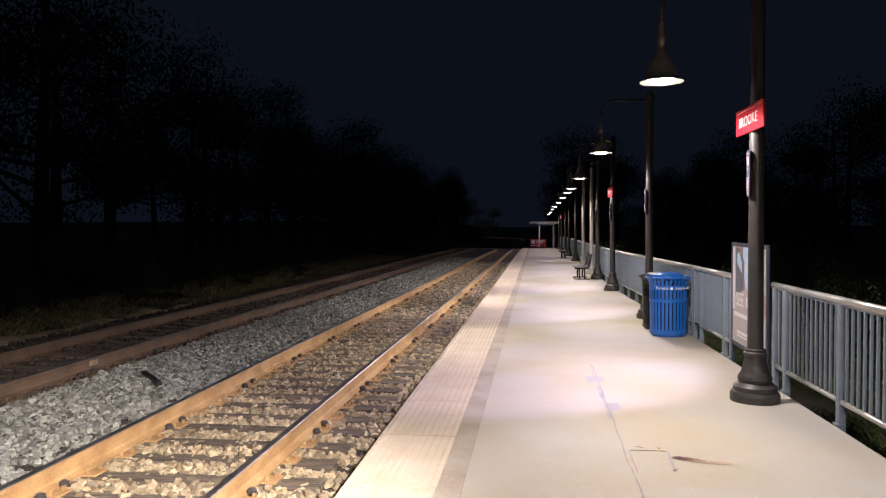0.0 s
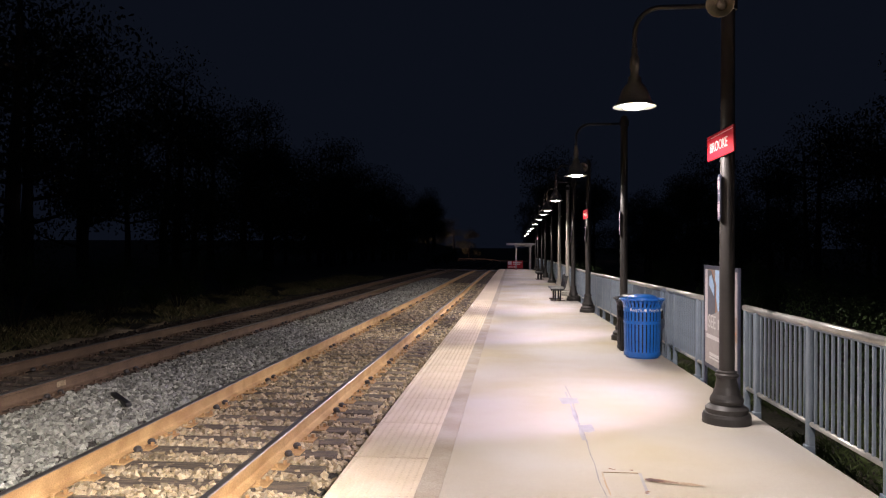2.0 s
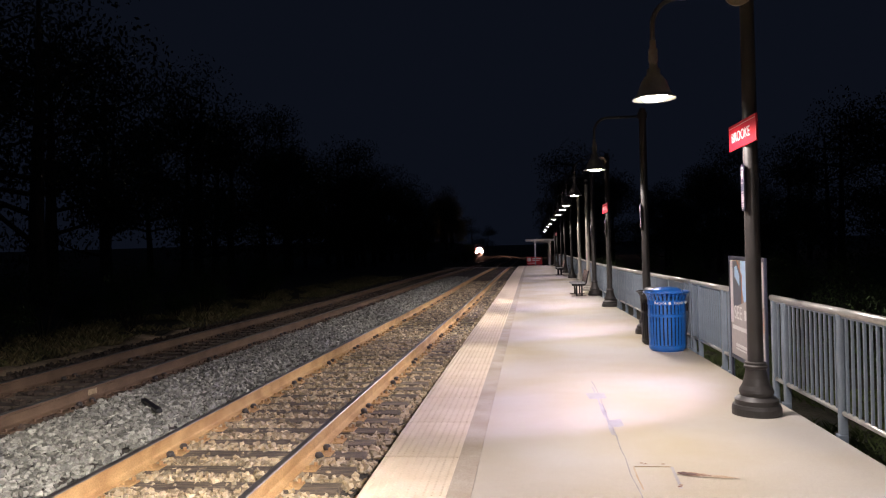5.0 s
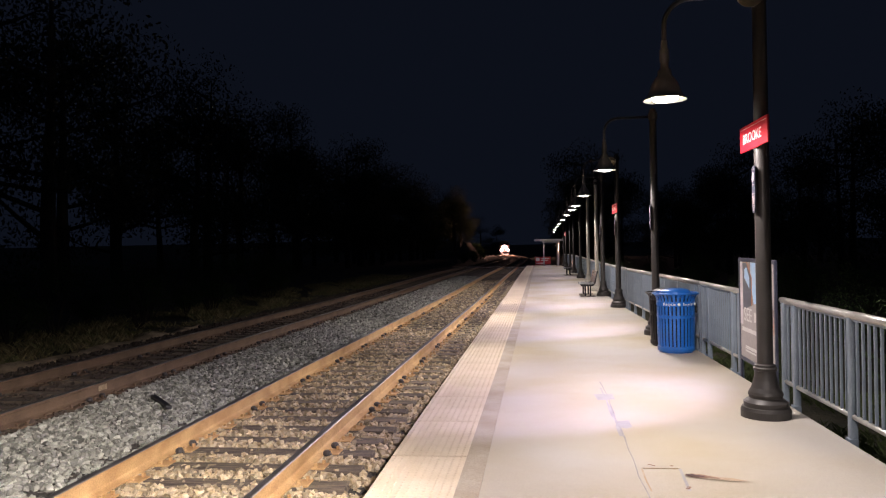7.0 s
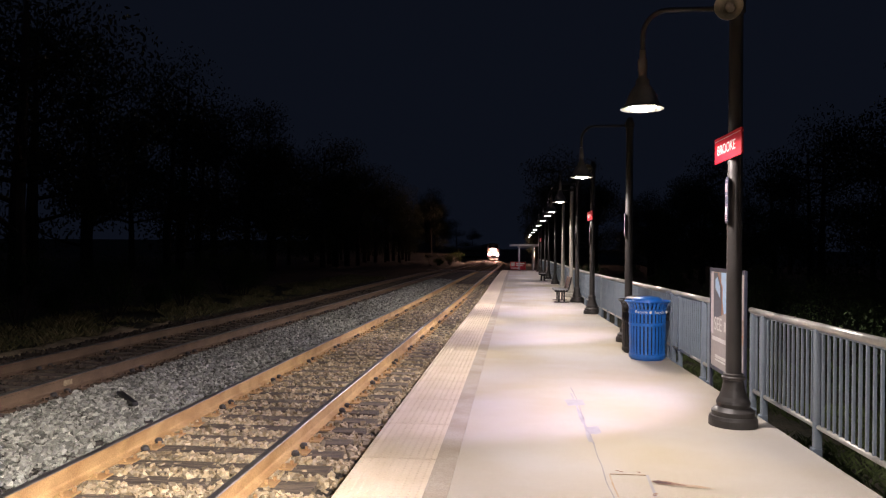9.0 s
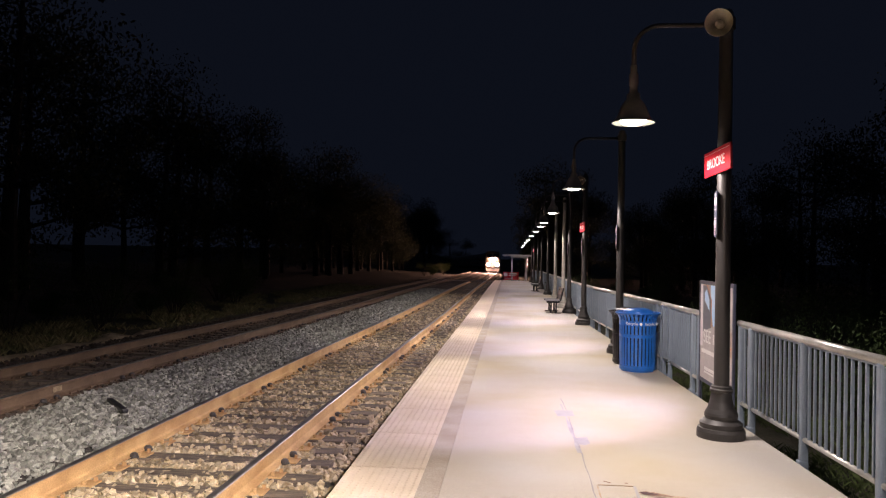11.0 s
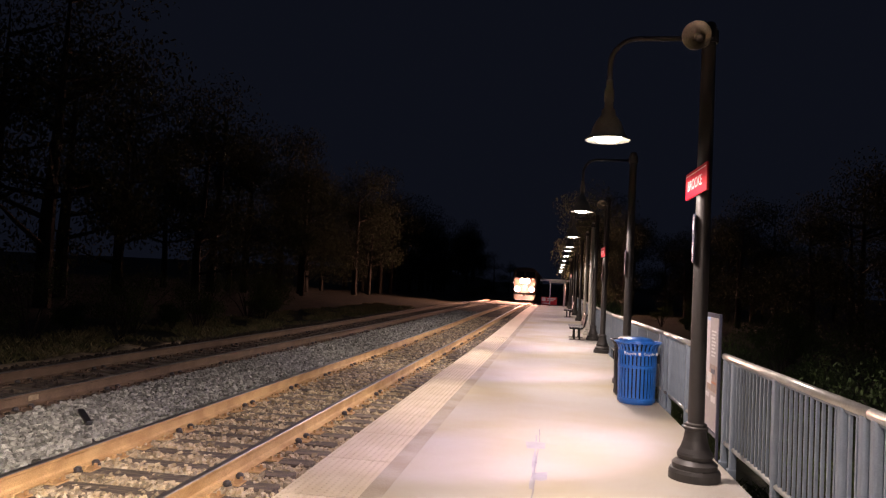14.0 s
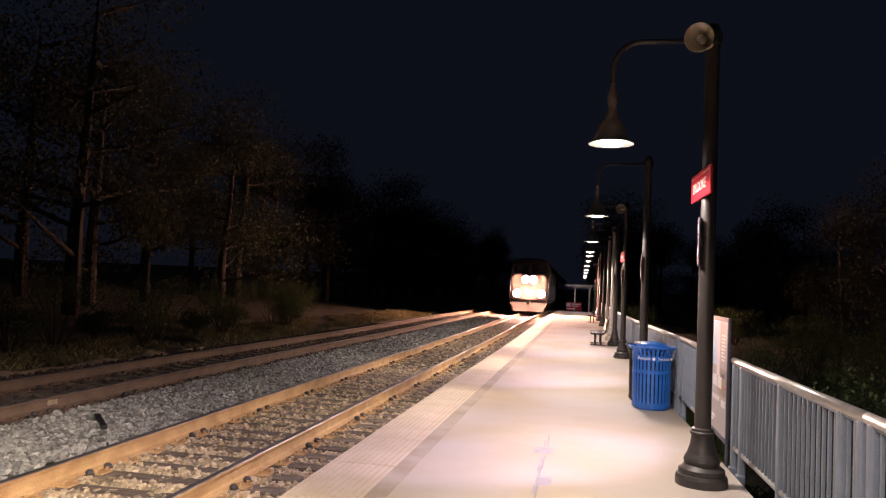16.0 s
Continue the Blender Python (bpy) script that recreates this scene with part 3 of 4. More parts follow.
def build_notice():
    th = empty("notice_blade", None, "narrow navy notice plate with pale rows of print", "sign", "notice plates")
    bm = bmesh.new()
    outline = [(0.052, -0.19), (0.052, 0.19)] + [(0.052 * math.cos(a), 0.19 + 0.045 * math.sin(a)) for a in (0.6, 1.2, 1.94, 2.54)] + [(-0.052, 0.19), (-0.052, -0.19)] + [(0.052 * math.cos(a), -0.19 + 0.045 * math.sin(a)) for a in (3.74, 4.34, 5.08, 5.68)]
    sides = [[bm.verts.new((x, y, z)) for y, z in outline] for x in (-0.006, 0.006)]
    bm.faces.new(sides[0])
    bm.faces.new(sides[1][::-1])
    for q in range(len(outline)):
        r = (q + 1) % len(outline)
        bm.faces.new((sides[0][q], sides[1][q], sides[1][r], sides[0][r]))
    bmesh.ops.recalc_face_normals(bm, faces=bm.faces)
    part("plate", bm, NAVY, th)
    for z, h, w in ((0.195, 0.012, 0.07), (0.125, 0.085, 0.072), (0.045, 0.012, 0.08), (-0.045, 0.012, 0.08), (-0.105, 0.085, 0.072), (-0.165, 0.010, 0.08), (-0.185, 0.010, 0.08), (-0.205, 0.010, 0.06)):
        part("print_row", boxed(-0.0085, -0.0058, -w / 2, w / 2, z - h / 2, z + h / 2), P_PINK, th)
    part("clamp", boxed(0.006, 0.03, -0.02, 0.02, -0.05, 0.05), POST_BROWN, th)
    return th


def build_lamps():
    post, horn, sign, notice = build_lamp_post(), build_horn(), build_station_sign(), build_notice()
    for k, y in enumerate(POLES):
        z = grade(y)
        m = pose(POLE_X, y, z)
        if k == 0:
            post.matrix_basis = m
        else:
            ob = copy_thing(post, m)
            if k in (6, 7):      # two posts take a pale colour for the lamplight on them
                tagged(ob, "platform lamp post in a pale lamplit tone, with a lit bell shade", "lamp post", "lamps along the platform")
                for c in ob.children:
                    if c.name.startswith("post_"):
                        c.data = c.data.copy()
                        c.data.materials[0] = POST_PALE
        lamp_light(POLE_X - 0.92, y, z + 3.15, 1.0 if y < 10 else 0.82 if y < 24 else 0.42, THROWS[min(k, 5)])    # the later lamps stand closer
        if k in (2, 4, 11):
            hm = pose(POLE_X - 0.12, y - 0.22, z + 4.12, 9, 0, -20)
            sm = pose(POLE_X - 0.070, y - 0.01, z + 2.80, -2.5, 0, 5.3)
            if k == 2:
                horn.matrix_basis, sign.matrix_basis = hm, sm
            else:
                copy_thing(horn, hm), copy_thing(sign, sm)
        if k == 2:
            notice.matrix_basis = pose(POLE_X - 0.082, y - 0.02, z + 2.26)
        elif 2 < k < 6:
            copy_thing(notice, pose(POLE_X - 0.082, y - 0.02, z + 2.26))


# ---- advert case ----
def build_advert():
    y0, y1, z0, z1 = 8.74, 10.24, 0.20, 1.515
    x = 3.12
    th = empty("advert_case", None, "navy-framed poster case set in the railing", "poster case")
    part("backing", boxed(x, x + 0.012, y0 + 0.03, y1 - 0.03, z0 + 0.03, z1 - 0.03), NAVY, th)
    for a in (y0, y1 - 0.045):
        part("frame_upright", boxed(x - 0.014, x + 0.016, a, a + 0.045, z0, z1, bevel=0.006), NAVY, th)
    for a, b in ((z0, z0 + 0.045), (z1 - 0.045, z1)):
        part("frame_rail", boxed(x - 0.012, x + 0.014, y0 + 0.046, y1 - 0.046, a, b, bevel=0.005), NAVY, th)
    for yy in (y0 + 0.02, y1 - 0.02):
        part("leg", boxed(x - 0.01, x + 0.014, yy - 0.02, yy + 0.02, -0.30, z0 - 0.002), NAVY, th)
    a, b, lo, hi = y0 + 0.05, y1 - 0.05, z0 + 0.05, z1 - 0.05
    post = part("poster", boxed(x - 0.006, x - 0.001, a, b, lo, hi), P_GREY, th, "poster with a city view and white headline")
    def patch(n, mat, ya, yb, za, zb, d):
        part(n, boxed(x - 0.006 - d, x - 0.0045, ya, yb, za, zb), mat, post)
    h, w = hi - lo, b - a
    def band(n, mat, u0, u1, v0, v1, d):     # u from the far side, v from the top
        patch(n, mat, b - u1 * w, b - u0 * w, hi - v1 * h, hi - v0 * h, d)
    def facet(n, mat, d, corners):     # a slanted flat shape of the picture
        bm = bmesh.new()
        bm.faces.new([bm.verts.new((x - 0.006 - d, b - u * w, hi - v * h)) for u, v in corners])
        part(n, bm, mat, post)
    band("picture", P_TAN, 0.0, 1.0, 0.0, 0.66, 0.001)
    band("margin", P_LIGHT, 0.0, 0.09, 0.0, 0.66, 0.002)
    facet("sky", P_SKY, 0.0025, ((0.34, 0.0), (0.34, 0.17), (0.44, 0.46), (0.60, 0.40), (0.72, 0.0)))
    facet("facade", P_DARK, 0.003, ((0.09, 0.01), (0.10, 0.50), (0.37, 0.44), (0.37, 0.14), (0.22, 0.01)))
    facet("window", P_SKY, 0.004, ((0.15, 0.08), (0.15, 0.17), (0.31, 0.27), (0.31, 0.16), (0.22, 0.05)))
    facet("cornice", P_RUST, 0.004, ((0.36, 0.15), (0.36, 0.44), (0.385, 0.43), (0.385, 0.15), (0.24, 0.0), (0.215, 0.0)))
    facet("street", P_GREY, 0.003, ((0.09, 0.505), (0.09, 0.66), (0.66, 0.66), (0.52, 0.40)))
    band("tower", P_LIGHT, 0.58, 0.71, 0.03, 0.50, 0.0035)
    band("wall", P_GREY, 0.71, 1.0, 0.0, 0.42, 0.004)
    for k in range(8):
        band("print_bar", WHITE, 0.77 + 0.012 * (k % 2), 0.93 - 0.02 * (k % 3), 0.115 + 0.031 * k, 0.130 + 0.031 * k, 0.006)
    band("arcade", P_DARK, 0.78, 0.90, 0.46, 0.50, 0.004)
    band("awning", P_RUST, 0.80, 0.97, 0.57, 0.585, 0.004)
    lettering("headline", "SEE", 0.24, WHITE, post, Matrix.Translation((x - 0.012, b - 0.25 * w, hi - 0.55 * h)) @ FACE_TRACK, 0.001)
    for u0, u1, v0, v1 in ((0.44, 0.60, 0.50, 0.60), (0.64, 0.80, 0.50, 0.60), (0.06, 0.72, 0.685, 0.725), (0.80, 0.95, 0.695, 0.75), (0.16, 0.56, 0.87, 0.90), (0.16, 0.48, 0.915, 0.93)):
        band("print_bar", WHITE, u0, u1, v0, v1, 0.006)
    return th


# ---- litter bins ----
def build_bin(mat, label, words):
    th = empty("litter_bin", None, label, "litter bin", "bins beside the railing")
    part("liner", turned([(0.20, 0.05), (0.235, 0.06), (0.245, 0.80), (0.22, 0.81)], 24), LINER, th)
    n, w = 30, 0.019
    prof = ((0.275, 0.075), (0.282, 0.30), (0.285, 0.56), (0.286, 0.78), (0.304, 0.85), (0.342, 0.90))
    sec = []
    for r, z in prof:
        sec.append([Vector((r, -w, z)), Vector((r, w, z)), Vector((r - 0.008, w, z)), Vector((r - 0.008, -w, z))])
    sl = mesh_of("slat", sweep(sec), mat)
    for k in range(n):
        link("slat", sl, th, m=pose(0, 0, 0, 0, 0, 360 * k / n))
    for z0, z1, r in ((0.03, 0.095, 0.283), (0.53, 0.575, 0.2895), (0.715, 0.785, 0.2915)):
        part("band", turned([(r - 0.006, z0), (r, z0 + 0.004), (r, z1 - 0.004), (r - 0.006, z1)], 32), mat, th, smooth=False)
    part("rim", tubed([(0.345 * math.cos(a), 0.345 * math.sin(a), 0.905) for a in (2 * math.pi * k / 32 for k in range(33))], 0.014, 8), mat, th, smooth=True)
    part("lid", turned([(0.235, 0.885), (0.235, 0.922), (0.218, 0.948), (0.165, 0.968), (0.08, 0.979), (0.0, 0.981)], 32), mat, th, "low domed lid", smooth=True)
    for a in (30, 150, 270):
        part("lid_bracket", boxed(0.215, 0.345, -0.012, 0.012, 0.892, 0.906), mat, th, m=pose(0, 0, 0, 0, 0, a))
    part("foot", turned([(0.25, 0.0), (0.25, 0.03), (0.265, 0.04), (0.265, 0.06)], 24), mat, th)
    if words:
        for a in (-118, -62):
            q = pose(0, 0, 0, 0, 0, a + 90) @ Matrix.Translation((0, -0.2935, 0.75)) @ FACE_BACK
            lettering("lettering", "Recycle", 0.062, WHITE, th, q @ Matrix.Translation((-0.02, 0, 0)), 0.0008)
            part("symbol", turned([(0.022, 0), (0.022, 0.001)], 12, q @ Matrix.Translation((0.125, 0, -0.004))), WHITE, th)
        hg = bmesh.new()
        box(hg, 0.295, 0.325, -0.05, 0.05, 0.60, 0.74, 0.008)
        part("latch", hg, BLACK, th, "black side latch")
    return th


# ---- benches ----
def build_bench():
    th = empty("bench", None, "black metal platform bench with slatted seat", "bench", "benches on the platform")
    for k in range(5):
        part("seat_slat", boxed(-0.28 + k * 0.098, -0.20 + k * 0.098, -0.9, 0.9, 0.42, 0.445, bevel=0.006), BLACK, th)
    lean = pose(0.20, 0, 0.47, 0, 12)
    for k in range(4):
        part("back_slat", boxed(-0.012, 0.012, -0.9, 0.9, 0.02 + k * 0.105, 0.105 + k * 0.105, bevel=0.006), BLACK, th, m=lean)
    for y in (-0.86, 0.86):
        part("end_frame", tubed([(-0.27, y, 0.40), (0.16, y, 0.40), (0.22, y, 0.48), (0.31, y, 0.90)], 0.025, 8), BLACK, th, smooth=True)
    for y in (-0.6, 0.6):
        for x in (-0.10, 0.08):
            part("leg", tubed([(x, y, 0.0), (x, y, 0.41)], 0.028, 10), BLACK, th)
        part("foot_plate", boxed(-0.26, 0.24, y - 0.13, y + 0.13, 0.001, 0.014), RUST_CORE, th, "rusty foot plate")
    return th


# ---- shelter and end board ----
def build_shelter():
    y0, z = 71.2, grade(72)
    th = empty("shelter", pose(0, y0, z), "flat-roofed open platform shelter on slim posts", "shelter")
    roof = part("roof", boxed(0.05, 2.75, 0, 5.0, 2.42, 2.56, bevel=0.02), ROOFING, th, "pale flat canopy")
    part("fascia", boxed(0.02, 2.78, -0.04, -0.002, 2.38, 2.58), ROOFING, roof)
    for x in (0.95, 2.3):
        for y in (0.5, 4.5):
            part("post", boxed(x - 0.06, x + 0.06, y - 0.06, y + 0.06, 0, 2.42, bevel=0.01), ROOFING, th)
    part("beam", boxed(0.8, 2.45, 0.46, 0.54, 2.22, 2.42), ROOFING, th)
    part("back_panel", boxed(2.42, 2.46, 0.4, 4.6, 0.15, 2.2), GLASS_DARK, th)
    b = empty("end_board", pose(0.85, 74.6, grade(74)), "red barrier board with white print at the platform end", "sign")
    part("board", boxed(-0.78, 0.78, 0, 0.03, 0.08, 0.86, bevel=0.008), RED, b)
    for u0, u1, v0, v1 in ((-0.70, -0.32, 0.42, 0.78), (-0.2, 0.65, 0.62, 0.74), (-0.2, 0.5, 0.46, 0.54), (-0.7, 0.1, 0.18, 0.26)):
        part("print_bar", boxed(u0, u1, -0.004, -0.0005, v0, v1), WHITE if v0 < 0.3 else P_LIGHT, b)
    for x in (-0.7, 0.7):
        part("leg", boxed(x - 0.03, x + 0.03, 0.031, 0.08, 0, 0.9), GALV, b)


# ---- plants ----
def leaf_cloud(bm, rng, centre, rad, n, size):
    for _ in range(n):
        d = Vector((rng.gauss(0, 1), rng.gauss(0, 1), rng.gauss(0, 1))).normalized() * (rng.random() ** 0.45)
        c = Vector(centre) + Vector((d.x * rad[0], d.y * rad[1], d.z * rad[2]))
        e = Euler((rng.uniform(0, 6.28), rng.uniform(0, 6.28), rng.uniform(0, 6.28))).to_matrix()
        s = size * rng.uniform(0.6, 1.3)
        a, b, t, u = e @ Vector((-s, 0, 0)), e @ Vector((0, -0.45 * s, 0.12 * s)), e @ Vector((s, 0, 0)), e @ Vector((0, 0.45 * s, 0.12 * s))
        bm.faces.new([bm.verts.new(c + q) for q in (a, b, t, u)])


def build_tree(seed, h):
    rng = random.Random(seed)
    th = empty("tree", None, "dark leafy tree in the night", "tree", "trees along the line")
    bm = bmesh.new()
    top = Vector((rng.uniform(-0.5, 0.5), rng.uniform(-0.5, 0.5), h * 0.8))
    tube(bm, [(0, 0, -0.6), (0.05, 0, h * 0.2), tuple(top * 0.55), tuple(top)], [h * 0.022, h * 0.017, h * 0.011, 0.03], 9)
    cr = bmesh.new()
    for k in range(13):
        f = rng.uniform(0.12, 0.95)
        a = k * 2.4 + rng.uniform(-0.4, 0.4)
        s = top * f
        e = s + Vector((math.cos(a), math.sin(a), rng.uniform(0.15, 0.6))) * h * rng.uniform(0.14, 0.26) * (1.15 - 0.5 * f)
        tube(bm, [tuple(s), tuple((s + e) / 2 + Vector((0, 0, -0.1))), tuple(e)], [h * 0.007, h * 0.005, 0.015], 6)
        leaf_cloud(cr, rng, e, (h * 0.14, h * 0.14, h * 0.10), 420, 0.125)
    leaf_cloud(cr, rng, top, (h * 0.15, h * 0.15, h * 0.14), 460, 0.12)
    part("trunk", bm, BARK, th)
    part("crown", cr, LEAF, th)
    return th


def build_bush(seed, w, h):
    rng = random.Random(seed)
    th = empty("bush", None, "dark green wild bush at the trackside", "bush", "bushes beside the line")
    bm, cr = bmesh.new(), bmesh.new()
    for k in range(9):
        a = k * 0.7 + rng.uniform(-0.3, 0.3)
        e = Vector((math.cos(a) * w * rng.uniform(0.1, 0.42), math.sin(a) * w * rng.uniform(0.1, 0.42), h * rng.uniform(0.4, 0.9)))
        tube(bm, [(0, 0, -0.2), tuple(e * 0.5 + Vector((0, 0, 0.1))), tuple(e)], [0.03, 0.018, 0.008], 5)
        leaf_cloud(cr, rng, e, (w * 0.22, w * 0.22, h * 0.22), 300, 0.034)
    part("stem", bm, BARK, th)
    part("foliage", cr, BUSH, th)
    return th


def ground_z(x, y):
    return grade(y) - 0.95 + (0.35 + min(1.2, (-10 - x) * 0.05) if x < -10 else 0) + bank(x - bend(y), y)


def build_plants():
    rng = random.Random(21)
    kinds = [build_tree(s, h) for s, h in ((1, 14), (2, 18), (3, 16), (4, 12))]
    spots = []
    for k in range(30):
        spots.append((-20 - rng.uniform(0, 4), 2 + k * 5.5 + rng.uniform(-2, 2)))
    for k in range(16):
        spots.append((-24 - rng.uniform(0, 6), 6 + k * 9 + rng.uniform(-3, 3)))
    # unseen trees added beside the curve, also to hide the early headlights
    for k in range(14):
        y = 185 + k * 7
        spots.append((bend(y) - 15.5 - rng.uniform(0, 3), y))
    for k in range(8):
        spots.append((bend(290) + 6 - k * 6, 305 + rng.uniform(-4, 12)))
    for k in range(20):
        spots.append((17 + rng.uniform(0, 3) + 6 * (k % 2), 22 + k * 4.5 + rng.uniform(-2, 2)))
    for k in range(10):
        spots.append((6 + rng.uniform(0, 7), 90 + k * 13))
    for k in range(16):
        spots.append((16 + (k % 4) * 9 + rng.uniform(-3, 3), 112 + (k // 4) * 16 + rng.uniform(-4, 4)))
    spots += [(5.6, 84), (5.2, 93), (6.4, 101)]
    for i, (x, y) in enumerate(spots):
        t = kinds[i % 4]
        m = pose(x, y, ground_z(x, y), 0, 0, rng.uniform(0, 360)) @ Matrix.Scale(0.8 if x > 12 and y < 120 else 1.0, 4)
        if i < 4:
            t.matrix_basis = m
        else:
            copy_thing(t, m)
    bk = [build_bush(s, w, h) for s, w, h in ((5, 2.2, 1.6), (6, 3.0, 2.2), (7, 1.6, 1.1))]
    spots = [(-11.6 - rng.uniform(0, 2.6), 7 + k * 1.7 + rng.uniform(-0.8, 0.8)) for k in range(20)]
    spots += [(7.3 + rng.uniform(-0.6, 2.0), 6 + k * 2.6) for k in range(9)]
    spots += [(3.85 + rng.uniform(0, 0.5), y) for y in (36.5, 38.5, 40.5, 43)] + [(5.6, 8.3), (6.0, 9.4), (6.4, 12.6)] + [(9.5 + rng.uniform(0, 3), 16 + k * 3.1) for k in range(16)]
    spots += [(bend(120 + k * 5) - 10.8 - rng.uniform(0, 2.5), 120 + k * 5) for k in range(24)]
    for i, (x, y) in enumerate(spots):
        m = pose(x, y, ground_z(x, y), 0, 0, rng.uniform(0, 360))
        if i < 3:
            bk[i].matrix_basis = m
        else:
            copy_thing(bk[i % 3], m)
    # grass
    gr = np.random.default_rng(8)
    for n, x0, x1, y0, y1, h, mat, label in ((30000, -13.4, -9.3, 6, 62, 0.20, BLADE, "dry straggling grass at the trackside"), (16000, 3.3, 7.0, 4, 24, 0.17, TURF, "dark green grass behind the railing")):
        vs, fs = [], []
        xs, ys = gr.uniform(x0, x1, n), gr.uniform(y0, y1, n)
        for x, y in zip(xs, ys):
            d = noise.noise(Vector((x * 0.7, y * 0.45, 5)))
            if d < -0.12:
                continue
            z = ground_z(x, y) if x < -10.2 or x > 0 else grade(y) + ballast_height(max(x, -10.4)) - 0.05
            hh, a, w = h * (0.5 + d + 0.7 * gr.random()), gr.uniform(0, 6.28), gr.uniform(0.004, 0.009)
            lx, ly = gr.normal(0, 0.12), gr.normal(0, 0.12)
            b = len(vs)
            vs += [(x - w * math.cos(a), y - w * math.sin(a), z), (x + w * math.cos(a), y + w * math.sin(a), z), (x + lx * 0.4 + w * 0.7, y + ly * 0.4, z + hh * 0.6), (x + lx, y + ly, z + hh)]
            fs += [(b, b + 1, b + 2), (b, b + 2, b + 3)]
        me = bpy.data.meshes.new("grass")
        me.from_pydata(vs, [], fs)
        me.materials.append(mat)
        tagged(link("grass", me), label, "grass", kind="stuff")


# ---- small things on the tracks ----
def build_bare_earth():
    rng = random.Random(14)
    bm = bmesh.new()
    rows = []
    for k in range(40):
        y = 12.6 + k * 0.25
        half = 0.85 * math.sin(math.pi * (k + 0.5) / 40) ** 0.6
        rows.append([bm.verts.new((-10.15 + half * u + 0.3 * noise.noise(Vector((u * 2, y, 3))), y, grade(y) - 0.90 + 0.42 * (1 - u * u) + 0.12 * noise.noise(Vector((u, y * 0.9, 7))) + rng.uniform(0, 0.02))) for u in (-1, -0.8, -0.4, 0, 0.4, 0.8, 1)])
    for a, c in zip(rows, rows[1:]):
        for q in range(6):
            bm.faces.new((a[q], a[q + 1], c[q + 1], c[q]))
    tagged(part("bare_earth", bm, EARTH, smooth=True), "strip of bare sandy earth beside the far rail", "earth", kind="stuff")


def build_litter():
    bm = box(bmesh.new(), -0.032, 0.038, -0.40, 0.38, 0, 0.045, bevel=0.010)
    for v in bm.verts:
        v.co.x += 0.02 * math.sin(v.co.y * 9)
    ob = part("timber_offcut", bm, BLACK)
    ob.matrix_basis = pose(-4.2, 8.85, ballast_height(-4.2) + 0.035, 1, 3, 41)
    tagged(ob, "dark timber offcut lying on the ballast", "offcut")


def build_crossing():
    """Boards level with the rails, past the platform's last lamp."""
    th = empty("board_crossing", None, "grey timber foot crossing laid level with the rails", "crossing", kind="structure")
    for x0, x1, tor in ((-1.53, -0.76, TOR), (-3.02, -1.76, TOR), (-5.20, -3.26, (TOR + FAR_TOR) / 2), (-6.72, -5.48, FAR_TOR), (-8.0, -6.98, FAR_TOR)):
        for k in range(6):
            y = 71.5 + k * 0.30
            part("plank", boxed(x0, x1, y, y + 0.28, grade(y) + tor - 0.08, grade(y) + tor - 0.012, bevel=0.006), PLANK, th)


# ---- train ----
def vehicle_base(th, length, w):
    """Underframe, bogies and wheels; the origin lies on the rails at the middle."""
    part("underframe", boxed(-w / 2 + 0.1, w / 2 - 0.1, -length / 2 + 0.3, length / 2 - 0.3, 0.85, 1.15), UNDER, th)
    for yb in (-length * 0.33, length * 0.33):
        part("bogie", boxed(-1.05, 1.05, yb - 1.7, yb + 1.7, 0.45, 0.8, bevel=0.05), UNDER, th)
        for dy in (-1.25, 1.25):
            part("wheelset", turned([(0.48, -0.80), (0.48, -0.77), (0.46, -0.68), (0.09, -0.67), (0.09, 0.67), (0.46, 0.68), (0.48, 0.77), (0.48, 0.80)], 24, pose(0, yb + dy, 0.475, 0, 90)), UNDER, th)


def shell(length, w, z0, z1, nose=0.0):
    ring = ((-w / 2, z0), (-w / 2, z1 - 0.75), (-w / 2 + 0.12, z1 - 0.35), (-w / 2 + 0.5, z1 - 0.08), (0, z1), (w / 2 - 0.5, z1 - 0.08), (w / 2 - 0.12, z1 - 0.35), (w / 2, z1 - 0.75), (w / 2, z0))
    secs = []
    for y, f, lean in ((-length / 2, 0.93, nose), (-length / 2 + 0.18, 1.0, nose), (length / 2, 1.0, 0)):
        secs.append([Vector((x * f, y + lean * max(0.0, (z - 2.2) / 2.2), z if f == 1 else z0 + (z - z0) * 0.97)) for x, z in ring])
    return sweep(secs)


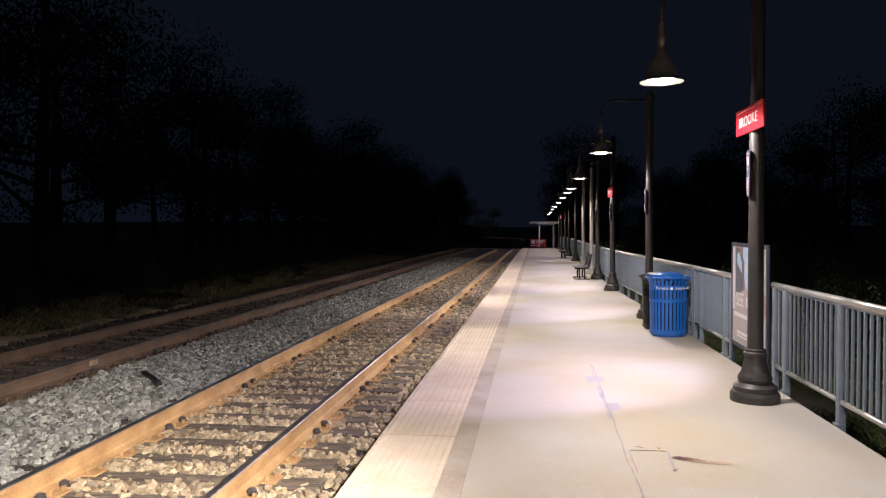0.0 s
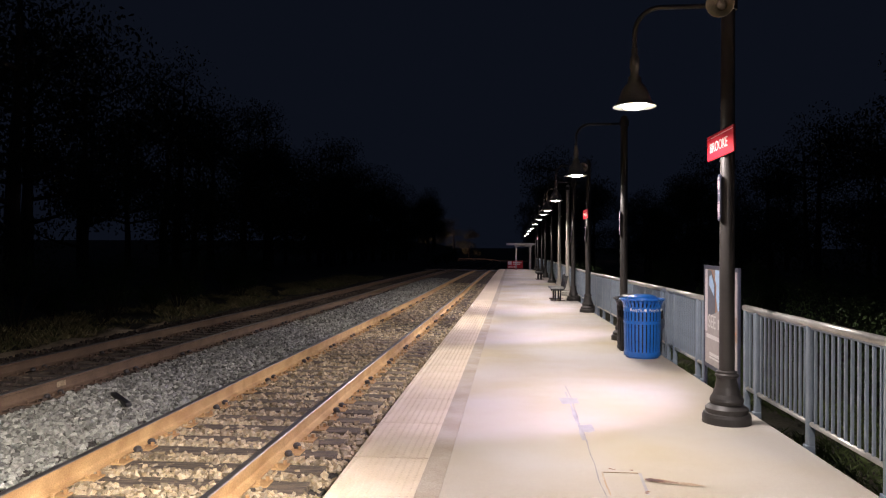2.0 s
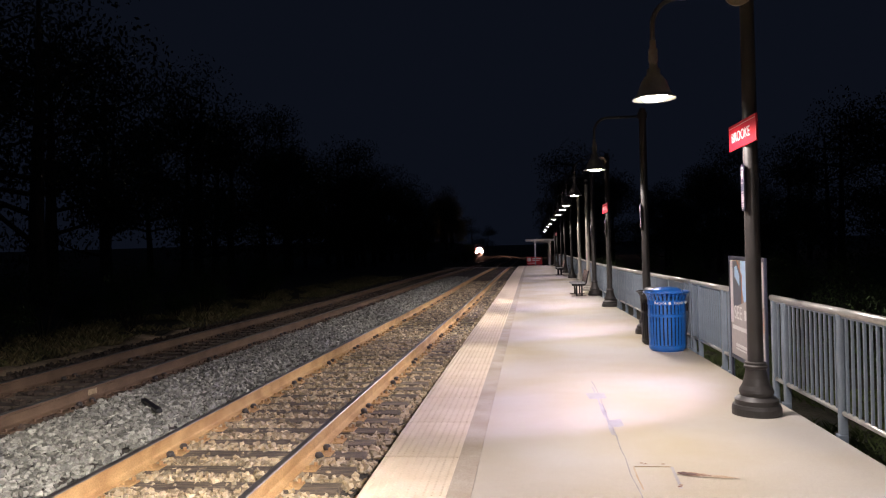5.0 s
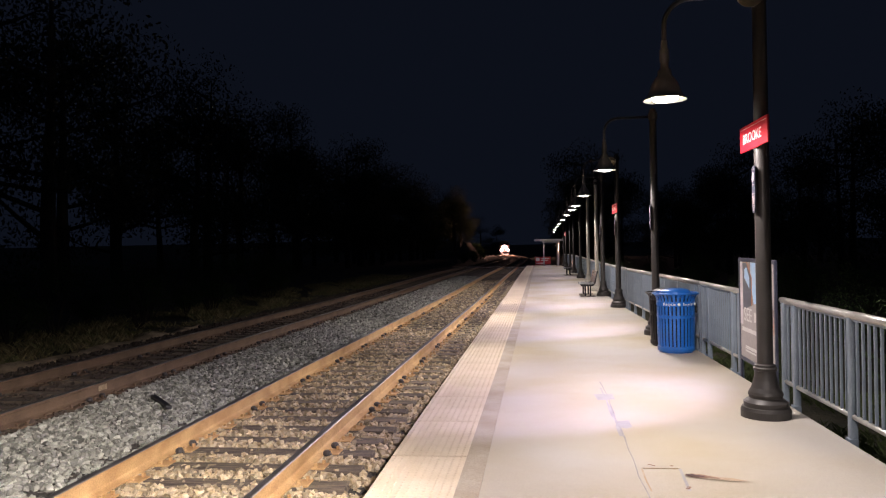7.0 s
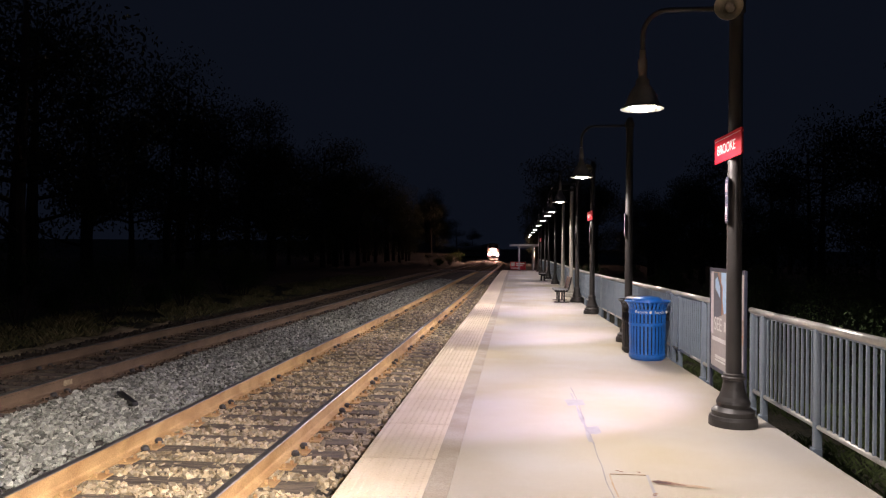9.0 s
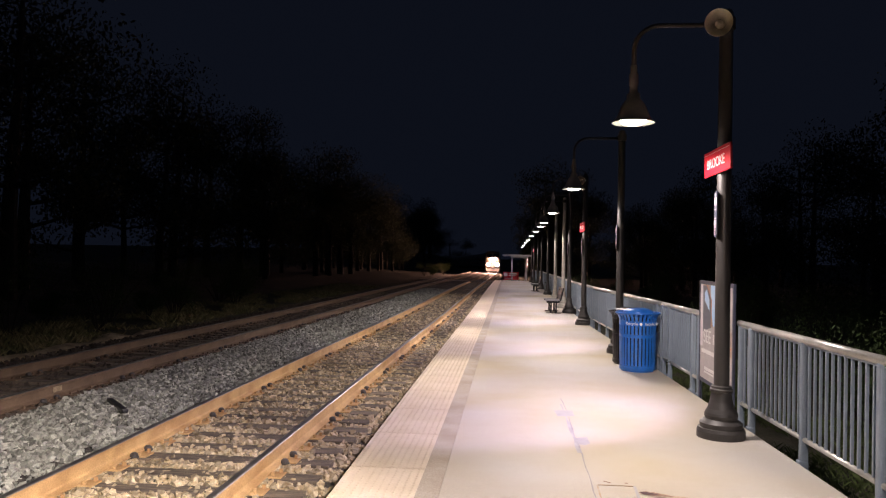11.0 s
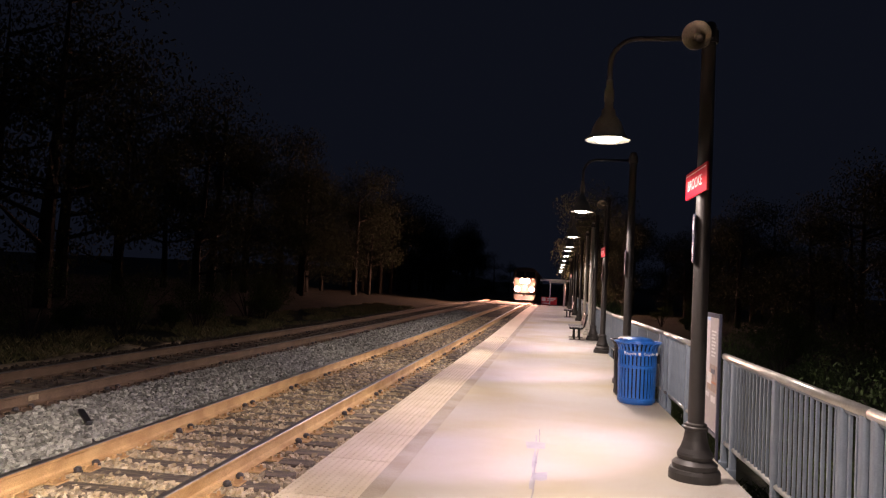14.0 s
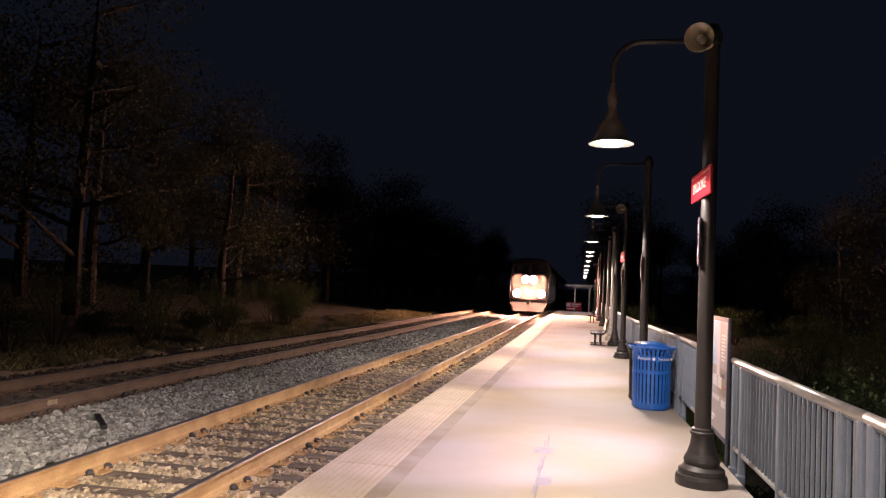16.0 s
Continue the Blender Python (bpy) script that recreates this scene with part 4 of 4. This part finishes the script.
def build_loco():
    L = 20.0
    th = empty("locomotive", None, "dark passenger train engine with three blazing headlights", "locomotive")
    part("body", shell(L, 3.0, 1.1, 4.35, 0.7), BODY_DARK, th)
    # nose panel added to catch the lamps' light in place of glare
    nose = [[Vector((x, -L / 2 - d, z)) for x, z in ((-w, 1.12), (-w, 2.75), (-w + 0.2, 2.98), (w - 0.2, 2.98), (w, 2.75), (w, 1.12))] for w, d in ((1.34, 0.0), (1.30, 0.05), (1.22, 0.07))]
    part("nose", sweep(nose), GLARE_NOSE, th, "nose panel added to carry the headlights' glare")
    vehicle_base(th, L, 3.0)
    f = -L / 2
    for x in (-0.68, 0.68):
        part("windscreen", boxed(x - 0.55, x + 0.55, -0.02, 0.02, -0.36, 0.36, bevel=0.015), GLASS_DARK, th, m=pose(0, f + 0.33, 3.45, -17.5))
    # added dishes and bulging domes spread the lights into a glare
    dish = ((0.15, 0.0), (0.22, 0.03), (0.27, 0.09), (0.29, 0.095), (0.28, 0.0))
    dome = ((0.17, 0.0), (0.175, 0.09), (0.15, 0.16), (0.09, 0.21), (0.001, 0.225))
    hb = part("headlight_housing", boxed(-0.62, 0.62, f - 0.10, f + 0.30, 2.30, 2.96, bevel=0.03), GLARE_NOSE, th)
    for x in (-0.29, 0.29):
        part("reflector", turned(dish, 20, pose(x, f - 0.102, 2.63, 90), cap=False), CHROME, hb)
        part("headlight", turned(dome, 20, pose(x, f - 0.104, 2.63, 90)), BEAM, hb, "blazing headlight")
    for x in (-0.92, 0.92):
        d = part("ditch_housing", boxed(x - 0.31, x + 0.31, f - 0.12, f + 0.05, 1.26, 1.86, bevel=0.03), GLARE_NOSE, th)
        part("reflector", turned(dish, 20, pose(x, f - 0.122, 1.56, 90), cap=False), CHROME, d)
        part("ditch_light", turned(dome, 20, pose(x, f - 0.124, 1.56, 90)), DITCH, d, "blazing ditch light")
    part("pilot", sweep([[Vector((-1.4, f + 0.1, 0.9)), Vector((1.4, f + 0.1, 0.9)), Vector((1.3, f + 0.1, 0.2)), Vector((-1.3, f + 0.1, 0.2))], [Vector((-1.4, f - 0.05, 0.9)), Vector((1.4, f - 0.05, 0.9)), Vector((1.1, f - 0.35, 0.2)), Vector((-1.1, f - 0.35, 0.2))]]), UNDER, th)
    part("coupler", boxed(-0.13, 0.13, f - 0.6, f + 0.2, 0.75, 1.0, bevel=0.04), UNDER, th)
    for x in (-1.45, 1.45):
        part("handrail", tubed([(x, f - 0.02, 1.2), (x, f - 0.06, 1.3), (x, f - 0.02, 2.4), (x, f + 0.05, 2.5)], 0.02, 6), GALV, th)
        for k in range(3):
            yy = f + 3.0 + k * 4.5
            part("grille", boxed(x - 0.06, x + 0.06, yy, yy + 2.6, 2.3, 3.3, bevel=0.02), UNDER, th)
        part("cab_window", boxed(x - 0.055, x + 0.055, f + 1.1, f + 1.9, 3.0, 3.6, bevel=0.02), GLASS_DARK, th)
    return th


def build_coach():
    L = 25.0
    th = empty("passenger_coach", None, "grey metal passenger coach with dark windows", "coach", "coaches of the train")
    part("body", shell(L, 3.0, 1.05, 4.3), BODY, th)
    vehicle_base(th, L, 3.0)
    for x in (-1.5, 1.5):
        for k in range(9):
            y = -L / 2 + 2.6 + k * 2.35
            part("window", boxed(x - 0.02, x + 0.02, y - 0.75, y + 0.75, 2.3, 3.05, bevel=0.015), GLASS_DARK, th)
        for y in (-L / 2 + 1.1, L / 2 - 1.1):
            part("door", boxed(x - 0.025, x + 0.025, y - 0.45, y + 0.45, 1.15, 3.15, bevel=0.01), BODY_DARK, th)
        part("stripe", boxed(x - 0.012, x + 0.012, -L / 2 + 0.3, L / 2 - 0.3, 1.75, 1.95), RED, th)
    return th


build_ground()
build_ballast()
slab = build_platform()
build_tactile(slab)
build_railings()
build_lamps()
build_advert()
blue_bin = build_bin(BLUE, "blue slatted steel recycling bin with domed lid", True)
blue_bin.matrix_basis = pose(2.69, 12.45, grade(12.45), 0, 0, 4)
blue_bin.scale = (1.02, 1.02, 1.04)
black_bin = build_bin(BLACK, "black slatted steel litter bin with domed lid", False)
black_bin.matrix_basis = pose(2.685, 13.25, grade(13.25))
bench = build_bench()
bench.matrix_basis = pose(2.20, 27.1, grade(27.1))
for by in (45.5,):
    copy_thing(bench, pose(2.25, by, grade(by)))
build_shelter()
build_plants()
build_bare_earth()
build_litter()
build_crossing()
loco = build_loco()
coach = build_coach()
coaches = [coach] + [copy_thing(coach, Matrix()) for _ in range(3)]
build_track(NEAR, TOR, "rusty railway track on dark wooden ties beside the platform", RUST)
far_track = build_track(FAR, FAR_TOR, "rusty railway track, its rust darkened for the weaker light there", SHADED_RUST)
part("paint_mark", boxed(FAR + 0.7535 + 0.007, FAR + 0.7535 + 0.0125, 9.34, 9.53, FAR_TOR - 0.135, FAR_TOR - 0.055), EARTH, far_track, "pale painted mark on the rail")
for nm, n, x0, x1, y0, y1, sz, mat, lb, sd, sk in (
        ("ballast_stones", 19000, -5.05, -3.70, 3.5, 18, 0.028, STONE_GREY, "pale grey crushed stones between the tracks", 1, False),
        ("ballast_stones", 13000, -5.05, -3.45, 18, 50, 0.036, STONE_GREY, "pale grey crushed stones between the tracks", 2, False),
        ("ballast_stones", 7000, -3.72, -3.20, 3.5, 18, 0.026, STONE_GREY, "pale grey crushed stones at the tie ends", 7, True),
        ("ballast_stones", 40000, -3.22, -0.72, 3.5, 18, 0.027, STONE_WARM, "rust-stained crushed stones among the ties", 3, True),
        ("ballast_stones", 18000, -3.45, -0.72, 18, 45, 0.031, STONE_WARM, "rust-stained crushed stones among the ties", 4, True),
        ("ballast_stones", 12000, -8.4, -0.72, -16, 3.5, 0.034, STONE_WARM, "rust-stained crushed stones among the ties", 6, True),
        ("ballast_stones", 20000, -8.4, -5.05, 5, 36, 0.029, STONE_DARK, "dark brown crushed stones of the far track", 5, True)):
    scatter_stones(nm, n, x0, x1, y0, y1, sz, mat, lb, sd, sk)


def on_track(s, length):
    """The pose of a vehicle whose middle is at s along the near track."""
    a, b = s - length * 0.33, s + length * 0.33
    pa, pb = Vector((NEAR + bend(a), a, grade(a) + TOR)), Vector((NEAR + bend(b), b, grade(b) + TOR))
    d = pb - pa
    yaw = math.degrees(math.atan2(-d.x, d.y))
    pit = math.degrees(math.atan2(d.z, math.hypot(d.x, d.y)))
    return pose(*((pa + pb) / 2), pit, 0, yaw)


def motions():
    front, speed = 57.5, 18.4
    times = [k * 0.5 for k in range(33)]
    walk(loco, [(t, on_track(front + (16 - t) * speed + 10.0, 20.0)) for t in times])
    for k, c in enumerate(coaches):
        walk(c, [(t, on_track(front + (16 - t) * speed + 20.8 + 25.8 * k + 12.5, 25.0)) for t in times])


motions()
